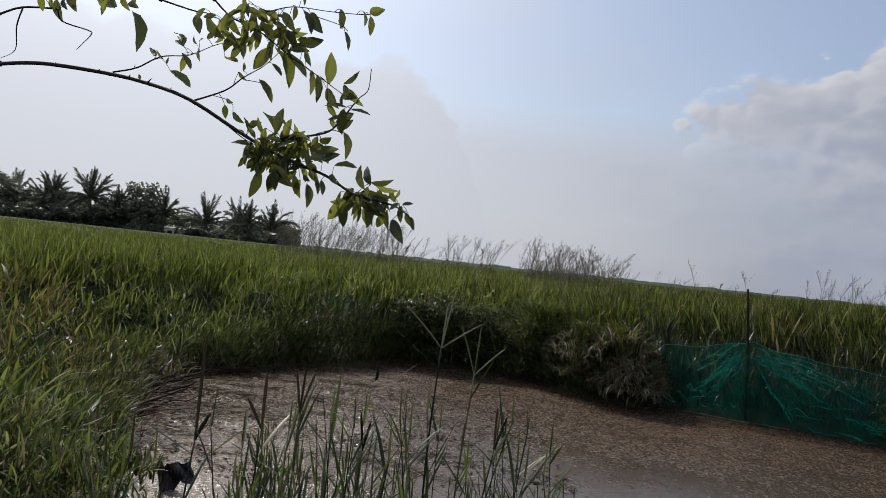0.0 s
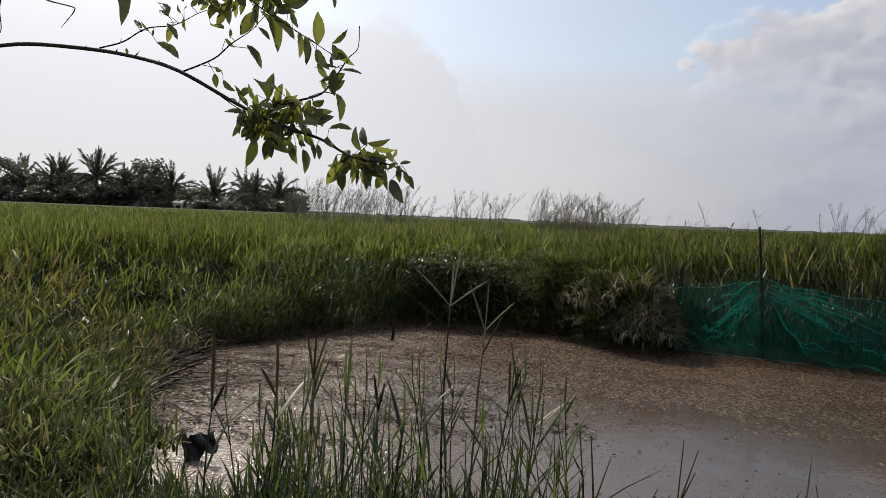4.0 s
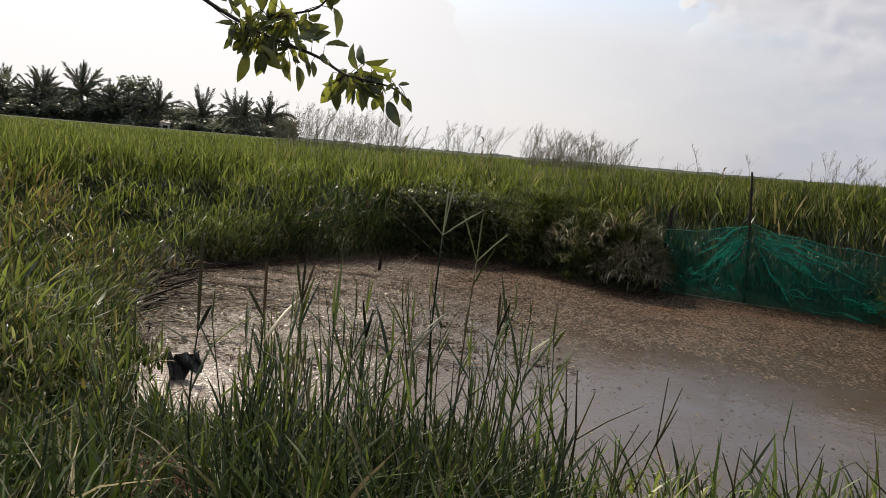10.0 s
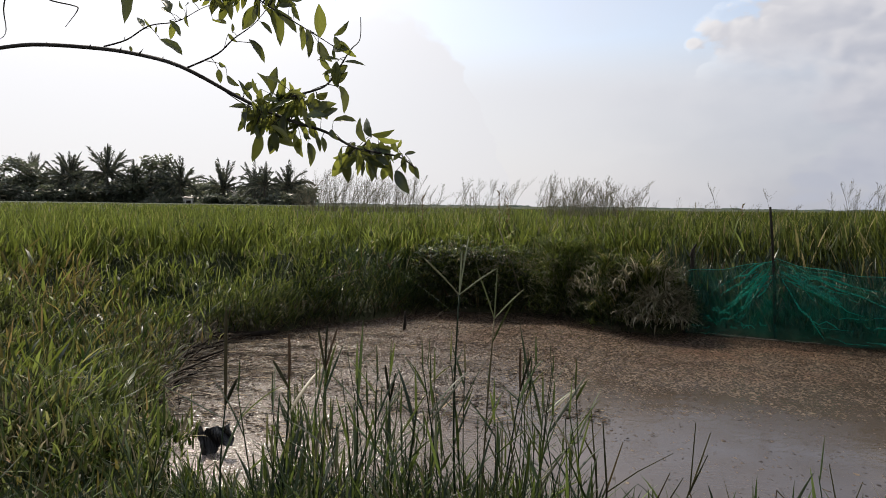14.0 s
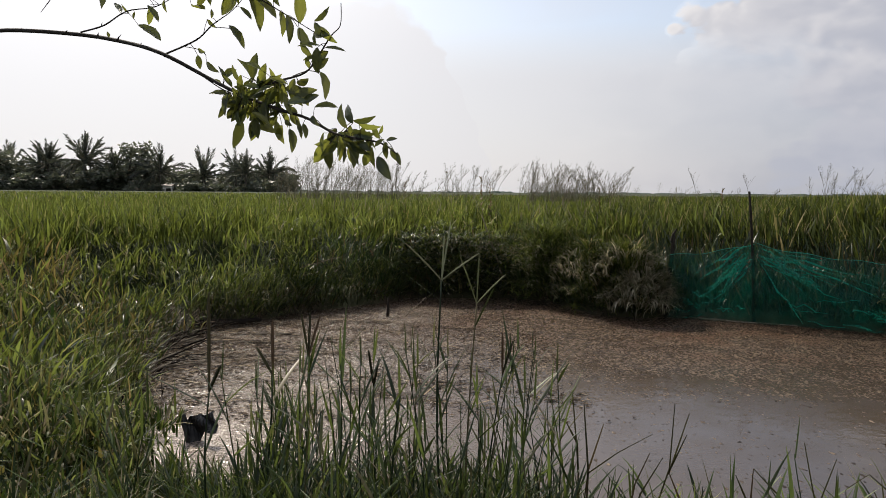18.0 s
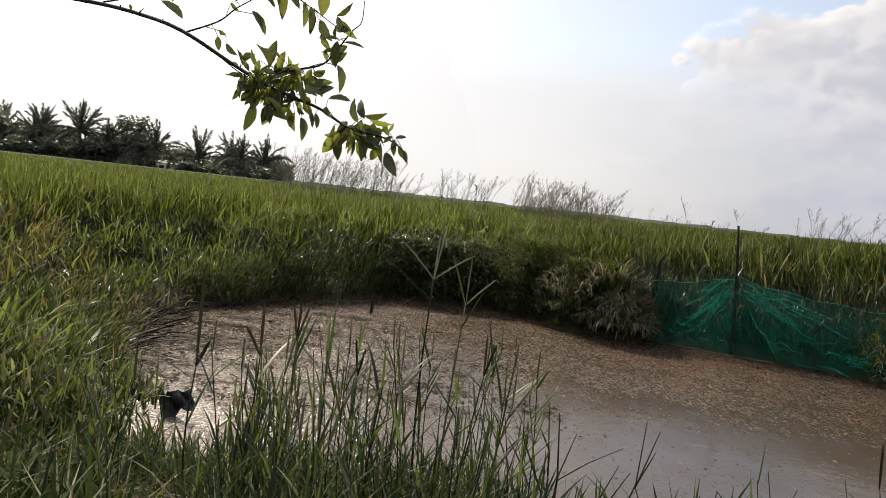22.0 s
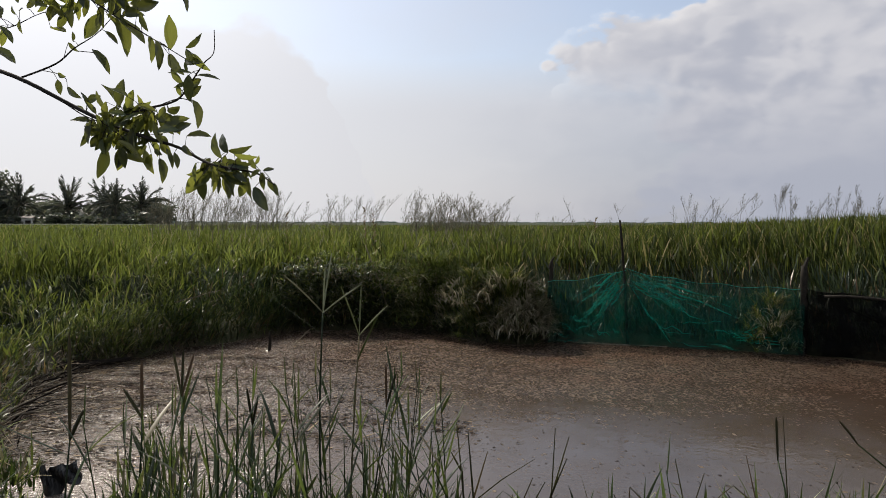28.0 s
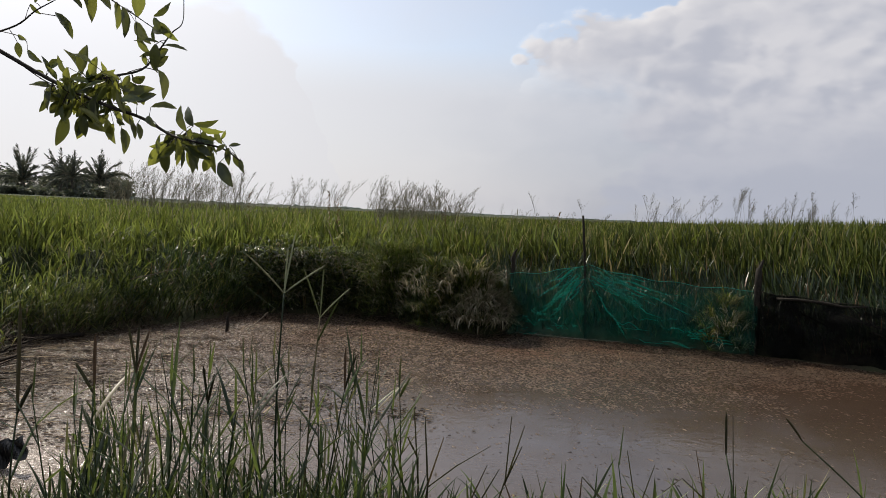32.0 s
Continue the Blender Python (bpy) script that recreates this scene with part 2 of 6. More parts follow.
M_bankgrass = leaf_material("bank_grass_leaf", (0.014, 0.025, 0.008), (0.20, 0.24, 0.088), (0.36, 0.30, 0.16), (0.27, 0.32, 0.07), odd_share=0.13, patch=1.5, rough=0.5, thin=0.38, spec=0.12)
M_stalk = leaf_material("grass_stalk_leaf", (0.011, 0.022, 0.009), (0.07, 0.105, 0.033), (0.13, 0.105, 0.055), (0.17, 0.22, 0.045), by_object=True, odd_share=0.12, patch=3.0, thin=0.32, rough=0.45, spec=0.25)
M_withered = leaf_material("withered_grass_leaf", (0.10, 0.085, 0.05), (0.29, 0.25, 0.16), (0.08, 0.09, 0.03), (0.28, 0.24, 0.13), odd_share=0.2, patch=2.0, thin=0.3, rough=0.7, spec=0.05)
M_spike = leaf_material("dark_seed_spike", (0.022, 0.022, 0.010), (0.065, 0.06, 0.026), (0.10, 0.06, 0.035), (0.09, 0.09, 0.02), by_object=True, odd_share=0.25, patch=5.0, thin=0.15, rough=0.6, spec=0.12)
M_palespike = leaf_material("pale_seed_spike", (0.20, 0.215, 0.12), (0.36, 0.37, 0.24), (0.30, 0.26, 0.17), (0.40, 0.42, 0.25), by_object=True, odd_share=0.15, patch=9.0, thin=0.45, rough=0.6, spec=0.1)
M_seed = leaf_material("seed_head", (0.09, 0.085, 0.055), (0.26, 0.245, 0.175), (0.12, 0.09, 0.06), (0.3, 0.28, 0.18), odd_share=0.2, patch=3.0, thin=0.45)
M_leaf = leaf_material("citrus_leaf", (0.024, 0.036, 0.020), (0.06, 0.085, 0.030), (0.16, 0.165, 0.04), (0.40, 0.42, 0.06), rough=0.38, by_object=True, odd_share=0.28, patch=30.0, thin=0.42, spec=0.4)
# distance haze is mixed into these greyed palm and tree colours
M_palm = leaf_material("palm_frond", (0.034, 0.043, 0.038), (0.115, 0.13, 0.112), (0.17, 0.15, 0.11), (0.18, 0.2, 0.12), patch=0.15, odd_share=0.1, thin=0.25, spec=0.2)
M_tree = leaf_material("hazed_tree_leaf", (0.07, 0.083, 0.063), (0.14, 0.155, 0.115), (0.18, 0.15, 0.10), (0.2, 0.23, 0.12), patch=0.12, odd_share=0.1, thin=0.3)


def bark_material(name, a, b, scale=30.0, rough=0.8):
    g = Graph(name)
    p = g.position()
    n = g.noise(p, scale, 6.0, 0.65)
    m = g.noise(p, scale * 0.2, 3.0)
    c = g.mix(g.smooth(n, 0.3, 0.7), (*a, 1), (*b, 1))
    c = g.mix(g.math("MULTIPLY", m, 0.4), c, (a[0] * 0.5, a[1] * 0.5, a[2] * 0.5, 1))
    return g.done(g.bsdf(c, rough, 0.0, 0.12, g.bump(n, 0.5, 0.004)))


M_bark = bark_material("twig_bark", (0.016, 0.014, 0.012), (0.045, 0.038, 0.031), 60.0)
M_trunk = bark_material("palm_trunk_bark", (0.05, 0.045, 0.04), (0.10, 0.09, 0.075), 6.0)
M_post = bark_material("weathered_bamboo", (0.012, 0.010, 0.008), (0.04, 0.034, 0.026), 40.0)
M_stick = bark_material("grey_dead_wood", (0.12, 0.10, 0.075), (0.26, 0.22, 0.17), 50.0)
M_log = bark_material("wet_dark_log", (0.008, 0.006, 0.005), (0.026, 0.02, 0.015), 30.0, 0.85)


def soil_material():
    g = Graph("bank_soil_and_litter")
    p = g.position()
    n = g.noise(p, 9.0, 8.0, 0.65)
    m = g.noise(p, 1.2, 4.0)
    c = g.mix(g.smooth(n, 0.3, 0.7), (0.018, 0.013, 0.009, 1), (0.07, 0.052, 0.032, 1))
    c = g.mix(g.math("MULTIPLY", g.smooth(m, 0.35, 0.65), 0.6), c, (0.035, 0.05, 0.016, 1))
    return g.done(g.bsdf(c, 0.85, 0.0, 0.3, g.bump(n, 0.8, 0.03)))


M_soil = soil_material()


def canopy_material():
    g = Graph("rice_canopy")
    p = g.position()
    stretched = g.node("ShaderNodeVectorMath", p, (1.0, 1.0, 0.25), operation="MULTIPLY").outputs[0]
    n = g.noise(stretched, 14.0, 6.0, 0.7)
    m = g.noise(p, 0.09, 4.0)
    # near-black greens paint the shade seen in gaps between blades
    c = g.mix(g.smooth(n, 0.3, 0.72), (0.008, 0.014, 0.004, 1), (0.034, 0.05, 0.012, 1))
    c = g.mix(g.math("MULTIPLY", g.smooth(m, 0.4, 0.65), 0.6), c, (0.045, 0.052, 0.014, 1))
    return g.done(g.bsdf(c, 0.9, 0.0, 0.2, g.bump(n, 1.0, 0.12)))


M_canopy = canopy_material()


def water_material():
    """Muddy pond water: open and glossy, with a crust of straw crumbs and duckweed towards the far and left banks."""
    g = Graph("muddy_pond_water")
    p = g.position()
    xyz = g.node("ShaderNodeSeparateXYZ", p)
    x, y = xyz.outputs[0], xyz.outputs[1]
    wob = g.math("MULTIPLY", g.math("SUBTRACT", g.noise(p, 0.8, 6.0, 0.6), 0.5), 3.4)
    far = g.math("SUBTRACT", g.math("ADD", g.math("ADD", y, wob), g.math("MULTIPLY", g.math("MINIMUM", x, 0.0), -0.4)), 6.25)
    patch = g.math("MULTIPLY", g.math("SUBTRACT", g.noise(p, 2.2, 5.0, 0.62), 0.5), 2.0)
    dense = g.math("ADD", g.smooth(far, -0.9, 0.9, 0.03, 0.80), g.math("MULTIPLY", patch, g.smooth(far, -1.2, 0.2)), clamp=True)
    dense = g.math("MULTIPLY", dense, g.smooth(x, -1.2, 0.9, 0.42, 1.0))
    # single crumbs: jittered cells, each present or not, curled by a fine warp
    warp = g.node("ShaderNodeTexNoise", p, None, 14.0, 2.0, 0.5).outputs["Color"]
    q = g.node("ShaderNodeVectorMath", g.node("ShaderNodeVectorMath", p, (1.0, 0.55, 1.0), operation="MULTIPLY").outputs[0],
               g.node("ShaderNodeVectorMath", warp, (0.04, 0.03, 0.0), operation="MULTIPLY").outputs[0], operation="ADD").outputs[0]
    crumbs, tints = [], []
    for scale in (38.0, 74.0):
        cell = g.node("ShaderNodeTexVoronoi", q, None, scale)
        rgb = g.node("ShaderNodeSeparateColor", cell.outputs["Color"])
        here = g.smooth(g.math("SUBTRACT", dense, rgb.outputs[0]), -0.02, 0.02)
        crumbs.append(g.math("MULTIPLY", here, g.smooth(cell.outputs["Distance"], 0.62, 0.40)))
        tints.append(rgb.outputs[1])
    crust = g.math("MAXIMUM", crumbs[0], crumbs[1])
    tint = g.math("ADD", g.math("MULTIPLY", tints[0], 0.55), g.math("MULTIPLY", tints[1], 0.45))
    crumb_c = g.mix(g.smooth(tint, 0.30, 0.62), (0.016, 0.011, 0.008, 1), (0.125, 0.092, 0.064, 1))
    crumb_c = g.mix(g.smooth(tint, 0.78, 0.84), crumb_c, (0.19, 0.148, 0.10, 1))
    rust = g.smooth(g.noise(p, 0.9, 4.0), 0.46, 0.66)
    crumb_c = g.mix(g.math("MULTIPLY", rust, g.smooth(g.math("ADD", y, g.math("MULTIPLY", x, 0.5)), 7.0, 9.5, 0.0, 0.65)), crumb_c, (0.105, 0.050, 0.026, 1))
    ripple = g.math("ADD", g.noise(p, 7.0, 3.0), g.math("MULTIPLY", g.noise(p, 30.0, 2.0), 0.35))
    mud_and_reflection = g.mix(g.smooth(g.noise(p, 0.6, 3.0), 0.35, 0.65), (0.090, 0.070, 0.057, 1), (0.118, 0.093, 0.078, 1))
    # glare at left and dark bank reflection at right are mixed into the mud
    mud_and_reflection = g.mix(g.smooth(x, 0.2, 2.4, 0.0, 0.75), g.mix(g.smooth(x, 0.2, -1.2), mud_and_reflection, (0.185, 0.152, 0.128, 1)), (0.038, 0.028, 0.021, 1))
    mud_and_reflection = g.mix(g.smooth(far, 0.0, 2.4, 0.0, 0.7), mud_and_reflection, (0.085, 0.050, 0.032, 1))
    mud_and_reflection = g.mix(g.smooth(x, 2.6, 5.6, 0.0, 0.8), mud_and_reflection, (0.040, 0.024, 0.015, 1))
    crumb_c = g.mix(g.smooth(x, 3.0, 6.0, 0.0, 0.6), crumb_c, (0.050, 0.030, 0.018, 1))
    glitter = g.math("MULTIPLY", g.noise(g.node("ShaderNodeVectorMath", p, (1.0, 1.5, 1.0), operation="MULTIPLY").outputs[0], 26.0, 3.0), g.math("MULTIPLY", g.smooth(x, 1.1, -0.9), g.smooth(y, 4.0, 6.2, 0.7, 1.25)))
    film = g.smooth(g.noise(p, 1.4, 5.0), 0.35, 0.7, 0.10, 0.24)
    open_w = g.bsdf(mud_and_reflection, film, 0.0, 0.5, g.bump(g.math("ADD", g.math("MULTIPLY", ripple, 0.10), glitter), 1.0, 0.022))
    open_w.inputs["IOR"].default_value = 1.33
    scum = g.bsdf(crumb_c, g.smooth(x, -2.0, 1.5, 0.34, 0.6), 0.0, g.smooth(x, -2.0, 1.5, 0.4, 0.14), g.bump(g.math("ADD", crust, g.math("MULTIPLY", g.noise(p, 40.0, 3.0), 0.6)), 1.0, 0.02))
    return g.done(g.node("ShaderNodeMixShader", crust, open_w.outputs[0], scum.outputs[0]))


M_water = water_material()


def fleck_material():
    g = Graph("floating_straw_flecks")
    r = g.island()
    c = g.mix(g.smooth(r, 0.4, 1.0), (0.010, 0.007, 0.005, 1), (0.07, 0.048, 0.03, 1))
    c = g.mix(g.smooth(g.math("FRACT", g.math("MULTIPLY", r, 17.3)), 0.88, 0.92), c, (0.22, 0.17, 0.11, 1))
    return g.done(g.bsdf(c, 0.9, 0.0, 0.06))


M_fleck = fleck_material()


def net_material(name, color, open_share, rough=0.5):
    """Fine woven netting, threads too thin to see one by one: part cloth, part gap."""
    g = Graph(name)
    p = g.position()
    n = g.noise(p, 3.5, 5.0, 0.6)
    fine = g.noise(p, 130.0, 2.0, 0.6)
    c = g.mix(g.smooth(n, 0.3, 0.7), (*[k * 0.7 for k in color], 1), (*color, 1))
    cloth = g.bsdf(c, rough, 0.0, 0.12)
    thin = g.node("ShaderNodeBsdfTranslucent", c)
    body = g.node("ShaderNodeMixShader", 0.35, cloth.outputs[0], thin.outputs[0])
    hole = g.math("ADD", g.math("MULTIPLY", fine, 0.35), g.math("ADD", g.math("MULTIPLY", g.smooth(n, 0.38, 0.62), 0.36), open_share - 0.35), clamp=True)
    gap = g.node("ShaderNodeBsdfTransparent")
    return g.done(g.node("ShaderNodeMixShader", hole, body.outputs[0], gap.outputs[0]))


M_net = net_material("green_shade_net", (0.004, 0.094, 0.067), 0.58)
M_netfold = net_material("doubled_green_net", (0.018, 0.28, 0.20), 0.36)
M_blacknet = net_material("black_shade_net", (0.006, 0.006, 0.0055), 0.20, 0.95)
M_rope = bark_material("green_net_cord", (0.03, 0.22, 0.16), (0.08, 0.34, 0.26), 90.0)


def plain_material(name, color, rough, spec=0.5, vary=0.3, scale=20.0):
    g = Graph(name)
    n = g.noise(g.position(), scale, 5.0)
    c = g.mix(g.math("MULTIPLY", n, vary), (*color, 1), (*[k * 0.4 for k in color], 1))
    return g.done(g.bsdf(c, rough, 0.0, spec, g.bump(n, 0.3, 0.004)))


M_plastic = plain_material("black_plastic_sheet", (0.009, 0.010, 0.011), 0.5)
M_white = plain_material("whitewashed_wall", (0.75, 0.73, 0.68), 0.8, 0.3, 0.25, 1.0)
M_tin = plain_material("rusty_tin_roof", (0.30, 0.24, 0.2), 0.6, 0.4, 0.5, 1.5)
# green greyed so the base colour carries the horizon haze
M_farwood = plain_material("hazed_woodland", (0.075, 0.092, 0.08), 1.0, 0.0, 0.35, 0.05)
M_deadstem = leaf_material("dead_reddish_stem", (0.05, 0.028, 0.016), (0.21, 0.12, 0.068), (0.34, 0.24, 0.15), (0.2, 0.12, 0.06), odd_share=0.2, patch=6.0, thin=0.2, rough=0.7, spec=0.08)
M_fresh = leaf_material("fresh_broad_grass_leaf", (0.05, 0.085, 0.014), (0.20, 0.27, 0.06), (0.38, 0.36, 0.20), (0.3, 0.36, 0.05), odd_share=0.12, patch=4.0, thin=0.36, rough=0.42, spec=0.3)
M_litter = plain_material("dead_leaf", (0.15, 0.065, 0.038), 0.8, 0.3, 0.6, 40.0)


# ---- mesh helpers ----
def mesh_object(name, verts, faces, mat, parent=None, label="", smooth=False):
    me = bpy.data.meshes.new(name)
    me.from_pydata([tuple(v) for v in verts], [], [tuple(f) for f in faces])
    me.materials.append(mat)
    if smooth:
        me.polygons.foreach_set("use_smooth", [True] * len(me.polygons))
    ob = new(name, me)
    if parent:
        ob.parent = parent
    if label:
        tagged(ob, label)
    return ob


def part(name, bm, mat, parent, label=""):
    me = bpy.data.meshes.new(name)
    bm.to_mesh(me)
    bm.free()
    me.materials.append(mat)
    ob = new(name, me)
    ob.parent = parent
    if label:
        tagged(ob, label)
    return ob


def thing(name, label, category, at=(0, 0, 0), group="", kind=""):
    ob = new(name)
    ob.empty_display_size = 0.1
    ob.location = at
    return tagged(ob, label, category, group, kind)


def big_mesh(name, verts, quads, tris, mat):
    """One mesh out of numpy arrays."""
    me = bpy.data.meshes.new(name)
    nq, nt = len(quads), len(tris)
    me.vertices.add(len(verts))
    me.vertices.foreach_set("co", np.ascontiguousarray(verts, dtype=np.float32).ravel())
    loops = np.concatenate([np.asarray(quads, dtype=np.int32).ravel(), np.asarray(tris, dtype=np.int32).ravel()])
    me.loops.add(len(loops))
    me.loops.foreach_set("vertex_index", loops.astype(np.int32))
    me.polygons.add(nq + nt)
    starts = np.concatenate([np.arange(nq) * 4, nq * 4 + np.arange(nt) * 3])
    me.polygons.foreach_set("loop_start", starts.astype(np.int32))
    me.update(calc_edges=True)
    me.validate()
    me.materials.append(mat)
    return new(name, me)


rng = np.random.default_rng(7)


def blade_arrays(root, length, yaw, lean, droop, width, seg=3):
    """Tapering, bending blades: root (n, 3), the rest (n,). Returns verts, quads, tris."""
    n = len(root)
    s = np.linspace(0, 1, seg + 1)[None, :]
    hor = length[:, None] * (np.sin(lean)[:, None] * s + droop[:, None] * s ** 2.2 * 0.8)
    ver = length[:, None] * (np.cos(lean)[:, None] * s - droop[:, None] * s ** 2.4 * 0.55)
    dx, dy = np.cos(yaw)[:, None], np.sin(yaw)[:, None]
    px, py, pz = root[:, 0:1] + hor * dx, root[:, 1:2] + hor * dy, root[:, 2:3] + ver
    tw = rng.uniform(-0.9, 0.9, n)[:, None] + 0.5 * s
    sx, sy = -dy * np.cos(tw) + dx * np.sin(tw), dx * np.cos(tw) + dy * np.sin(tw)
    hw = 0.5 * width[:, None] * np.minimum(1.0, 0.55 + s * 1.5) * (1 - s ** 2.2)
    left = np.stack([px - sx * hw, py - sy * hw, pz], -1)
    right = np.stack([px + sx * hw, py + sy * hw, pz], -1)
    per = 2 * seg + 1
    v = np.empty((n, per, 3))
    v[:, 0:2 * seg:2] = left[:, :seg]
    v[:, 1:2 * seg:2] = right[:, :seg]
    v[:, 2 * seg] = np.stack([px[:, -1], py[:, -1], pz[:, -1]], -1)
    base = (np.arange(n) * per)[:, None]
    q = np.concatenate([np.stack([base[:, 0] + 2 * k, base[:, 0] + 2 * k + 1, base[:, 0] + 2 * k + 3, base[:, 0] + 2 * k + 2], -1) for k in range(seg - 1)])
    t = np.stack([base[:, 0] + 2 * seg - 2, base[:, 0] + 2 * seg - 1, base[:, 0] + 2 * seg], -1)
    return v.reshape(-1, 3), q, t


def blades(name, label, category, mat, *args, seg=3):
    v, q, t = blade_arrays(*args, seg=seg)
    return tagged(big_mesh(name, v, q, t, mat), label, category, kind="stuff")


def arched_arrays(root, length, yaw, lean, bend, width, seg=6):
    """Blades that rise and then curl over evenly; bend: radians turned from foot to tip."""
    n = len(root)
    s = (np.arange(seg) + 0.5) / seg
    th = lean[:, None] + bend[:, None] * s[None, :]
    step = (length / seg)[:, None]
    zero = np.zeros((n, 1))
    hor, ver = np.concatenate([zero, np.cumsum(np.sin(th) * step, 1)], 1), np.concatenate([zero, np.cumsum(np.cos(th) * step, 1)], 1)
    s = np.linspace(0, 1, seg + 1)[None, :]
    dx, dy = np.cos(yaw)[:, None], np.sin(yaw)[:, None]
    px, py, pz = root[:, 0:1] + hor * dx, root[:, 1:2] + hor * dy, root[:, 2:3] + ver
    hw = 0.5 * width[:, None] * np.minimum(1.0, 0.5 + s * 2.0) * (1 - s ** 2.5)
    left = np.stack([px + dy * hw, py - dx * hw, pz], -1)
    right = np.stack([px - dy * hw, py + dx * hw, pz], -1)
    per = 2 * seg + 1
    v = np.empty((n, per, 3))
    v[:, 0:2 * seg:2], v[:, 1:2 * seg:2] = left[:, :seg], right[:, :seg]
    v[:, 2 * seg] = np.stack([px[:, -1], py[:, -1], pz[:, -1]], -1)
    base = np.arange(n) * per
    q = np.concatenate([np.stack([base + 2 * k, base + 2 * k + 1, base + 2 * k + 3, base + 2 * k + 2], -1) for k in range(seg - 1)])
    return v.reshape(-1, 3), q, np.stack([base + 2 * seg - 2, base + 2 * seg - 1, base + 2 * seg], -1)


def arched(name, label, category, mat, *args):
    v, q, t = arched_arrays(*args)
    return tagged(big_mesh(name, v, q, t, mat), label, category, kind="stuff")


def tube(path, radii, sides=6):
    """Verts and faces of a round bar along a list of points."""
    verts, faces = [], []
    pts = [Vector(p) for p in path]
    for i, p in enumerate(pts):
        d = (pts[min(i + 1, len(pts) - 1)] - pts[max(i - 1, 0)]).normalized()
        a = d.orthogonal().normalized() if i == 0 else (a - a.dot(d) * d).normalized()
        b = d.cross(a)
        r = radii[i] if isinstance(radii, (list, tuple)) else radii
        for k in range(sides):
            w = 2 * math.pi * k / sides
            verts.append(p + (a * math.cos(w) + b * math.sin(w)) * r)
        if i:
            for k in range(sides):
                k2 = (k + 1) % sides
                faces.append(((i - 1) * sides + k, (i - 1) * sides + k2, i * sides + k2, i * sides + k))
    faces.append(tuple(range(sides))[::-1])
    faces.append(tuple((len(pts) - 1) * sides + k for k in range(sides)))
    return verts, faces


def curve_points(ctrl, steps=5):
    """A smooth line through control points."""
    c = [Vector(p) for p in ctrl]
    out = []
    for i in range(len(c) - 1):
        p0, p1, p2, p3 = c[max(i - 1, 0)], c[i], c[i + 1], c[min(i + 2, len(c) - 1)]
        for k in range(steps):
            s = k / steps
            out.append(0.5 * (2 * p1 + (p2 - p0) * s + (2 * p0 - 5 * p1 + 4 * p2 - p3) * s * s + (3 * p1 - p0 - 3 * p2 + p3) * s ** 3))
    out.append(c[-1])
    return out


def ribbon(path, widths, side, fold=0.25):
    """A leaf blade along a path, creased along its middle."""
    verts, faces = [], []
    for i, (p, w) in enumerate(zip(path, widths)):
        d = (path[min(i + 1, len(path) - 1)] - path[max(i - 1, 0)]).normalized()
        s = (side - side.dot(d) * d).normalized()
        up = s.cross(d)
        verts += [p - s * w + up * w * fold, p, p + s * w + up * w * fold]
        if i:
            k = 3 * i
            faces += [(k - 3, k - 2, k + 1, k), (k - 2, k - 1, k + 2, k + 1)]
    return verts, faces


# ---- plan of the pond and its banks ----
SHORE = np.array([(-1.6, 3.75), (-0.6, 3.4), (0.6, 3.3), (1.6, 3.1), (3.0, 2.9), (5.0, 2.8), (7.5, 3.3), (8.2, 5.0), (7.7, 6.2), (6.84, 6.9), (5.9, 7.93), (5.0, 8.45),
                  (4.16, 8.97), (3.44, 9.5), (2.85, 9.25), (2.25, 9.4), (2.0, 10.1), (1.66, 10.85), (0.8, 11.0), (-0.2, 10.9), (-0.67, 10.35), (-1.4, 9.75), (-2.0, 9.1), (-2.55, 8.5),
                  (-2.62, 7.4), (-2.38, 6.1), (-2.15, 5.25), (-1.85, 4.5)])


def shore_distance(x, y):
    """Metres from the water's edge; negative over the pond."""
    x, y = np.asarray(x, float), np.asarray(y, float)
    best = np.full(x.shape, 1e9)
    inside = np.zeros(x.shape, bool)
    for (ax, ay), (bx, by) in zip(SHORE, np.roll(SHORE, -1, axis=0)):
        dx, dy = bx - ax, by - ay
        k = np.clip(((x - ax) * dx + (y - ay) * dy) / (dx * dx + dy * dy), 0, 1)
        best = np.minimum(best, np.hypot(x - ax - k * dx, y - ay - k * dy))
        cross = (ay > y) != (by > y)
        inside ^= cross & (x < (bx - ax) * (y - ay) / ((by - ay) or 1e-9) + ax)
    ragged = 0.11 * soft_noise(x * 1.1, y, 4.3) * np.clip(3.0 - x, 0, 1) * np.clip((y - 4.4) / 0.6, 0, 1)
    return np.where(inside, -best, best) + ragged


def soft_noise(x, y, scale):
    """Cheap smooth unevenness between about -1 and 1."""
    return (np.sin(x * scale + 1.3 * np.sin(y * scale * 0.7 + 2)) + np.sin(y * scale * 1.31 + 1.7 * np.sin(x * scale * 0.53)) + np.sin((x + y) * scale * 2.3)) / 3


def ground_z(x, y):
    d = shore_distance(x, y)
    top = 0.20 + 0.22 * np.clip((3.0 - y) / 1.5, 0, 1) * np.clip((4 - np.abs(x)) / 2, 0, 1)
    top = np.where((y < 4) & (x > -1.5), np.minimum(top, 0.05 + 0.26 * np.clip(3.4 - y, 0, 9)), top)
    z = np.where(d < 0, -0.5 * np.clip(-d / 0.6, 0, 1), top * np.clip(d / 0.45, 0, 1) ** 0.7)
    return z + np.where(d > 0.1, 0.03 * soft_noise(x, y, 2.1), 0) + np.where(d > 0, 0.01, -0.005)


